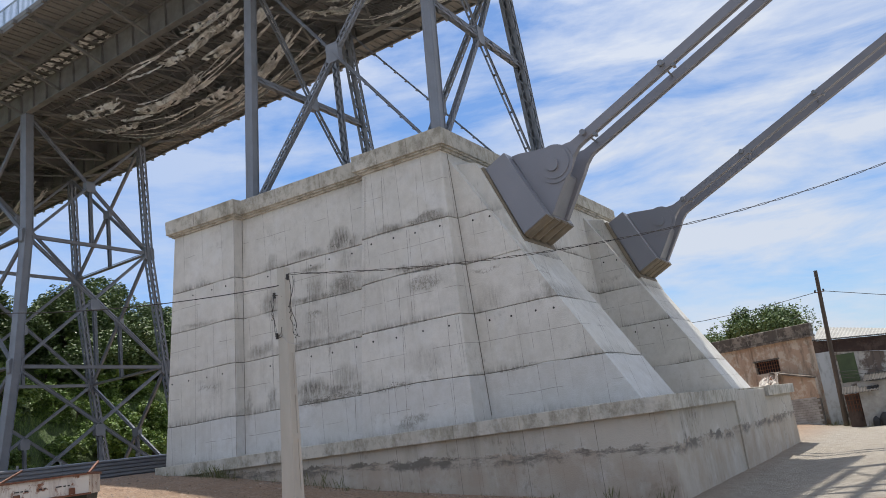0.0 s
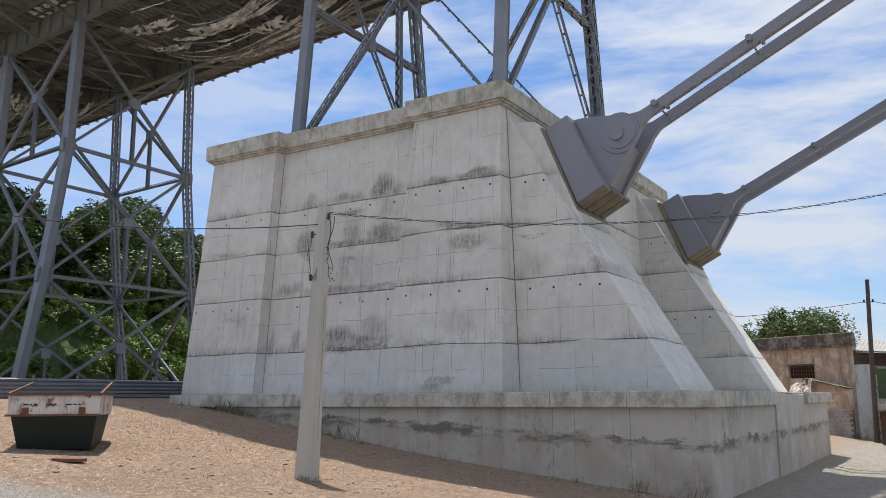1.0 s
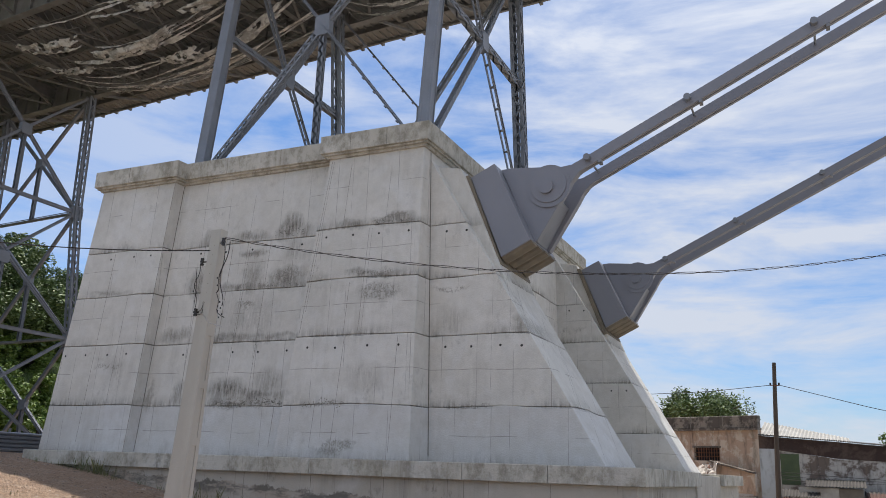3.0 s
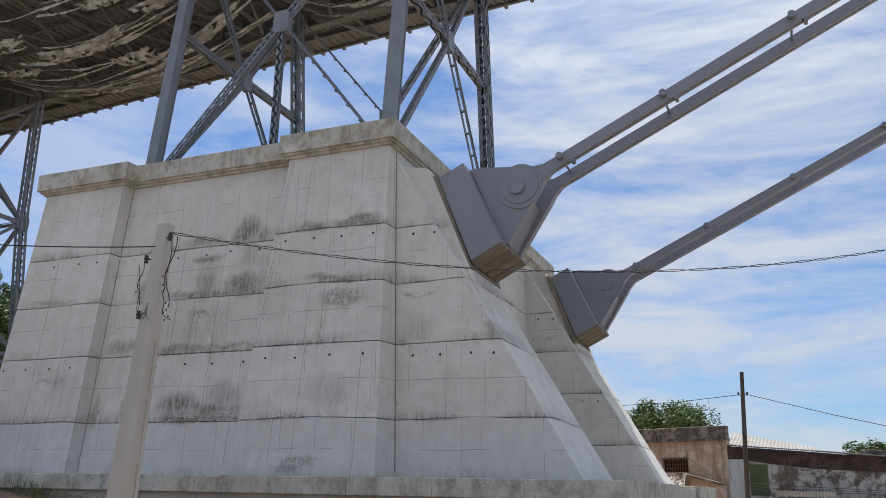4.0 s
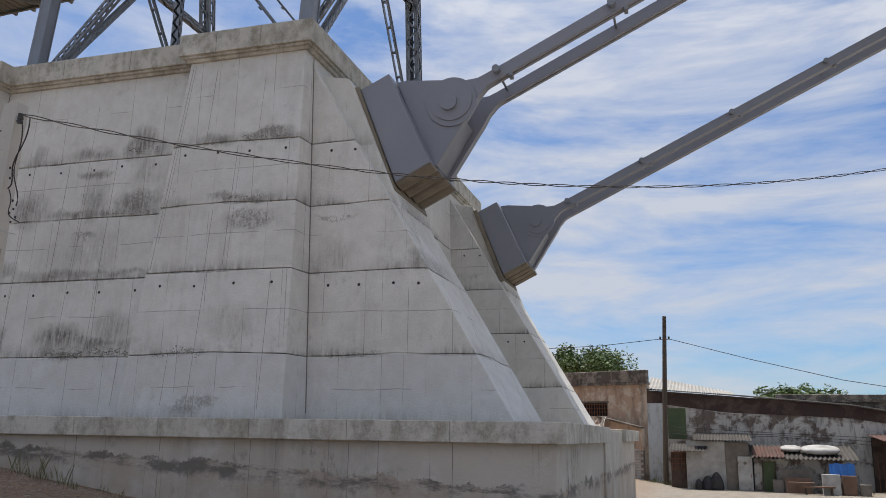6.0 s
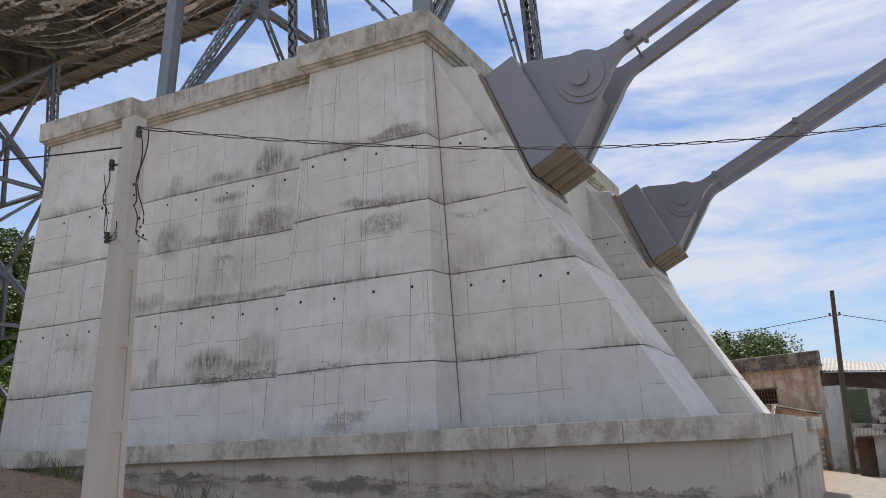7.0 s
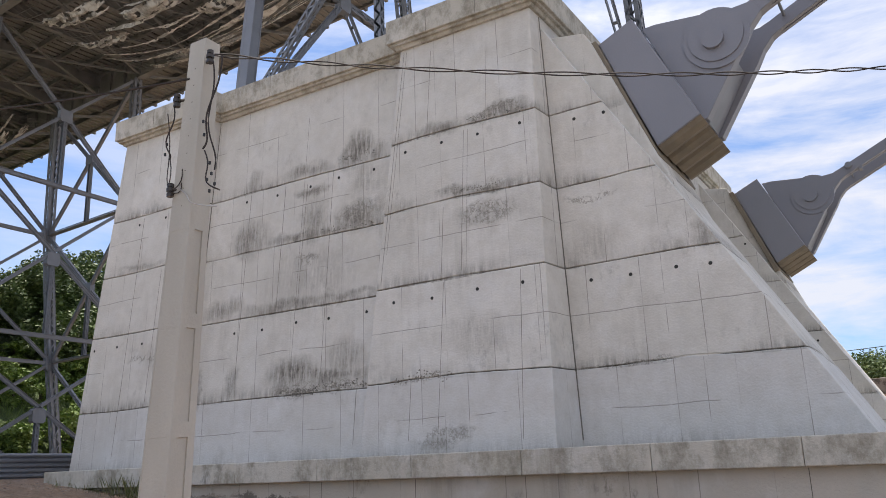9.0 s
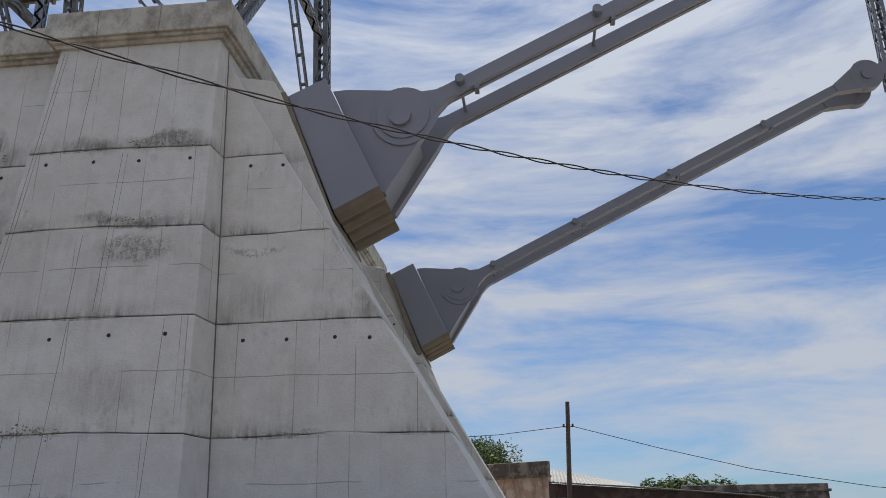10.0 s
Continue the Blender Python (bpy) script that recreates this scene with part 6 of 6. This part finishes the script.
# ---- trees ----
def tree_parts(t, at, h, rx, rz, seed, clumps, leaves, size, leaf_mat, flat=1.0):
    r = random.Random(seed)
    at = Vector(at)
    top = at + Vector((r.uniform(-0.4, 0.4), r.uniform(-0.4, 0.4), h * 0.55))
    trunk = Mesh().tube([at - Vector((0, 0, 0.5)), at + (top - at) * 0.5 + Vector((0.15, 0.1, 0)), top], 0.035 * h, 9, 0.018 * h)
    crown_c = at + Vector((0, 0, h - rz))
    crown = Mesh()
    for c in range(clumps):
        while True:
            p = Vector((r.uniform(-1, 1), r.uniform(-1, 1), r.uniform(-1, 1)))
            if 0.35 < p.length < 1.0:
                break
        k = 1 + 0.35 * noise.noise((p.x * 1.7 + seed, p.y * 1.7, p.z * 1.7))
        c0 = crown_c + Vector((p.x * rx * k, p.y * rx * k, p.z * rz * k * flat))
        if c % 3 == 0:
            trunk.tube([top - Vector((0, 0, r.uniform(0, 0.25) * h)), top + (c0 - top) * 0.5 + Vector((0, 0, 0.08 * h)), c0], 0.012 * h, 6, 0.004 * h)
        cr = rx * r.uniform(0.16, 0.34)
        for i in range(leaves):
            d = Vector((r.gauss(0, 1), r.gauss(0, 1), r.gauss(0, 0.65)))
            d = d.normalized() * cr * r.uniform(0.35, 1.0) ** 0.6
            q = c0 + d
            a = Vector((r.gauss(0, 1), r.gauss(0, 1), r.gauss(0, 0.5))).normalized()
            b = a.cross(Vector((r.gauss(0, 1), r.gauss(0, 1), r.gauss(0, 1)))).normalized()
            s = size * r.uniform(0.6, 1.3)
            crown.add([q - a * s, q + b * s * 0.45, q + a * s, q - b * s * 0.45], [(0, 1, 2, 3)])
    part("trunk", trunk, M_BARK, t)
    me = bpy.data.meshes.new("crown")
    o = t.location
    me.from_pydata([(x - o.x, y - o.y, z - o.z) for x, y, z in crown.v], [], crown.f)
    me.materials.append(leaf_mat)
    ob = new("crown", me)
    ob.parent = t


protos = []
for k, (h, rx, rz) in enumerate(((7.6, 4.0, 3.2), (6.0, 3.8, 2.5), (8.4, 3.6, 3.6))):
    x, y = (-70, 30, ) if k == 0 else ((-68, 44) if k == 1 else (-74, 37))
    at = (x, y, ground_z(x, y))
    t = thing("hill_tree", at, "dense dark green broadleaf tree on the slope", "tree", "trees on the slope")
    tree_parts(t, at, h, rx, rz, 20 + k, 95, 130, 0.21, M_LEAF)
    protos.append(t)
rt = random.Random(5)
for k in range(40):
    x, y = rt.uniform(-98, -65), rt.uniform(8, 88)
    if k < 16:
        x, y = rt.uniform(-70, -63.5), 14 + 3.6 * k + rt.uniform(-1.5, 1.5)
    m = pose(x, y, ground_z(x, y) - 0.6, 0, 0, rt.uniform(0, 360))
    c = copy_thing(protos[k % 3], m)
    f = rt.uniform(0.75, 1.1)
    c.scale = (f, f, f * rt.uniform(0.85, 1.1))
for at, h, rx, rz, sd, cl, lv, lb in (((-6.7, 62, -1.2), 11.2, 4.3, 2.0, 40, 60, 90, "spreading green tree behind the warehouse"), ((10.0, 60, -1.2), 7.6, 3.0, 1.7, 41, 34, 70, "green tree top behind the warehouse roof"), ((13.4, 55, -1.2), 7.8, 1.5, 1.6, 42, 9, 12, "thin sparse shrub behind the warehouse roof"), ((-13, 66, -1.2), 10.0, 3.6, 2.4, 43, 40, 80, "green tree behind the pier")):
    t = thing("yard_tree", at, lb, "tree", "trees behind the warehouse")
    tree_parts(t, at, h, rx, rz, sd, cl, lv * 3, 0.15, M_LEAF, 0.8)
# shrubs low on the slope
rs = random.Random(77)
shrub = None
for k in range(150):
    x, y = rs.uniform(-66, -51), rs.uniform(-2, 62)
    z = ground_z(x, y)
    if shrub is None:
        shrub = thing("shrub", (x, y, z), "leafy green shrub on the grassy slope", "shrub", "shrubs on the slope")
        tree_parts(shrub, (x, y, z), 2.4, 1.4, 1.2, 90, 30, 90, 0.15, M_LEAF2)
    else:
        c = copy_thing(shrub, pose(x, y, z - 0.1, 0, 0, rs.uniform(0, 360)))
        f = rs.uniform(0.5, 1.5)
        c.scale = (f, f, f)


# ---- grass, weeds and stones ----
def blades(me, x, y, z, n, h, r, spread=0.25):
    for i in range(n):
        a, l = r.uniform(0, 6.28), h * r.uniform(0.4, 1.1)
        px, py = x + r.gauss(0, spread), y + r.gauss(0, spread)
        dx, dy = math.cos(a) * l * 0.4, math.sin(a) * l * 0.4
        w = 0.02 + 0.03 * l
        me.add([(px - dy * w, py + dx * w, z - 0.03), (px + dy * w, py - dx * w, z - 0.03), (px + dx * 0.5 + dy * w * 0.6, py + dy * 0.5 - dx * w * 0.6, z + l * 0.6), (px + dx, py + dy, z + l)], [(0, 1, 2), (0, 2, 3)])


slope_grass = Mesh()
for k in range(5200):
    x, y = -50.5 - 15 * rs.random() ** 0.9, rs.uniform(-6, 62)
    blades(slope_grass, x, y, ground_z(x, y), 9, rs.uniform(0.3, 0.8), rs, 0.5)
solid("slope_grass", slope_grass, M_LEAF2, "rank bright green grass covering the slope", "grass", "stuff", at=(-55, 20, 4))
weeds = Mesh()
for k in range(64):
    x = -20.5 + 20.0 * rs.random() ** 1.2
    y = rs.uniform(-0.45, 0.05)
    blades(weeds, x, y, ground_z(x, y), rs.randint(5, 14), rs.uniform(0.08, 0.24), rs, 0.08)
for x, y, h, n in ((-17.4, -0.15, 0.62, 34), (-16.9, -0.2, 0.4, 22), (-13.3, -0.1, 0.55, 16), (-12.6, -0.1, 0.6, 16), (-11.9, -0.1, 0.5, 12), (-0.6, -0.2, 0.45, 24), (-2.2, -0.15, 0.4, 24), (-6.8, -8.35, 0.16, 50), (-6.6, -8.1, 0.14, 30), (-18.2, -0.1, 0.5, 30)):
    blades(weeds, x, y, ground_z(x, y), n, h, rs, 0.13)
for k in range(120):
    x, y = rs.uniform(-1.0, 14.0), rs.uniform(36.2, 37.9)
    x = x if k % 2 else rs.uniform(-0.4, 3)
    blades(weeds, x, y - (0 if x < 2 else 1.2), ground_z(x, y), 8, rs.uniform(0.15, 0.4), rs, 0.15)
for k in range(60):
    x, y = rs.uniform(-24, -4), rs.uniform(-14, -1)
    blades(weeds, x, y, ground_z(x, y), 5, rs.uniform(0.05, 0.16), rs, 0.06)
solid("weeds", weeds, M_WEED, "straggling dry green weeds along the plinth", "weeds", "stuff", at=(-10, -1, 0))
stones = Mesh()
for k in range(26000):
    u = rs.random()
    x, y = rs.uniform(-30, 3), rs.uniform(-19, -0.1)
    if u < 0.12:
        x, y = rs.uniform(-21, 0), -0.1 - 0.6 * rs.random() ** 2
    s = 0.010 + 0.045 * rs.random() ** 7
    z = ground_z(x, y)
    a = rs.uniform(0, 6.28)
    ring = [(x + s * math.cos(a + 1.257 * j) * rs.uniform(0.7, 1.3), y + s * math.sin(a + 1.257 * j) * rs.uniform(0.7, 1.3), z - 0.01) for j in range(5)]
    stones.add(ring + [(x + s * 0.2, y, z + s * rs.uniform(0.2, 0.5))], [(j, (j + 1) % 5, 5) for j in range(5)])
for k in range(1100):
    x, y = rs.uniform(-24, -4), rs.uniform(-12, -0.6)
    s, a = 0.014 + 0.05 * rs.random() ** 4, rs.uniform(0, 6.28)
    z = ground_z(x, y)
    ring = [(x + s * math.cos(a + 1.257 * j) * rs.uniform(0.5, 1.5), y + s * math.sin(a + 1.257 * j) * rs.uniform(0.5, 1.2), z - 0.01) for j in range(5)]
    stones.add(ring + [(px, py, z + 0.004 + 0.25 * s) for px, py, _ in ring], [(j, (j + 1) % 5, 5 + (j + 1) % 5, 5 + j) for j in range(5)] + [(5, 6, 7, 8, 9)])
solid("gravel", stones, M_STONE, "loose pale stones strewn over the sandy soil", "gravel", "stuff", at=(-12, -9, 0.3))
for k in range(9):
    x, y = (-21.4 + 0.5 * k + rs.uniform(-0.2, 0.2), -0.5 - 0.5 * rs.random()) if k < 6 else (rs.uniform(-5, -1), -0.35)
    s = rs.uniform(0.07, 0.15)
    me = Mesh()
    vs = []
    for i in range(7):
        for j in range(4):
            f = (1.0, 0.9, 0.55, 0.12)[j] * s * rs.uniform(0.8, 1.2)
            vs.append((x + f * math.cos(0.8976 * i), y + f * math.sin(0.8976 * i), ground_z(x, y) - 0.05 + s * 0.33 * j))
    fs = [(i * 4 + j, ((i + 1) % 7) * 4 + j, ((i + 1) % 7) * 4 + j + 1, i * 4 + j + 1) for i in range(7) for j in range(3)] + [tuple(i * 4 + 3 for i in range(7)), tuple(i * 4 for i in reversed(range(7)))]
    solid("rubble_stone", me.add(vs, fs), M_SOIL, "broken lump of grey concrete beside the plinth", "rubble", group="rubble at the plinth")

# pale house beyond the slope
hz = ground_z(-92, 33) - 0.5
hh = thing("hillside_house", (-92, 33, hz), "pale grey house with a low roof on the hill", "house")
part("wall", Mesh().box(-97, -88, 28, 38.5, hz - 2, 21.2), M_WHITE, hh)
part("roof", Mesh().prism([(-98, 27, 21.2), (-87, 27, 21.2), (-87, 39.5, 21.2), (-98, 39.5, 21.2)], [(-93, 27.5, 23.0), (-92, 27.5, 23.0), (-92, 39, 23.0), (-93, 39, 23.0)]), M_ZINC, hh)
for y in (30, 33, 36):
    wd = part("window", Mesh().box(-88.02, -87.96, y, y + 1.2, 18.9, 20.2), M_BLACKGLASS, hh)
    part("sill", Mesh().box(-88.0, -87.85, y - 0.1, y + 1.3, 18.78, 18.9), M_WHITE, wd)
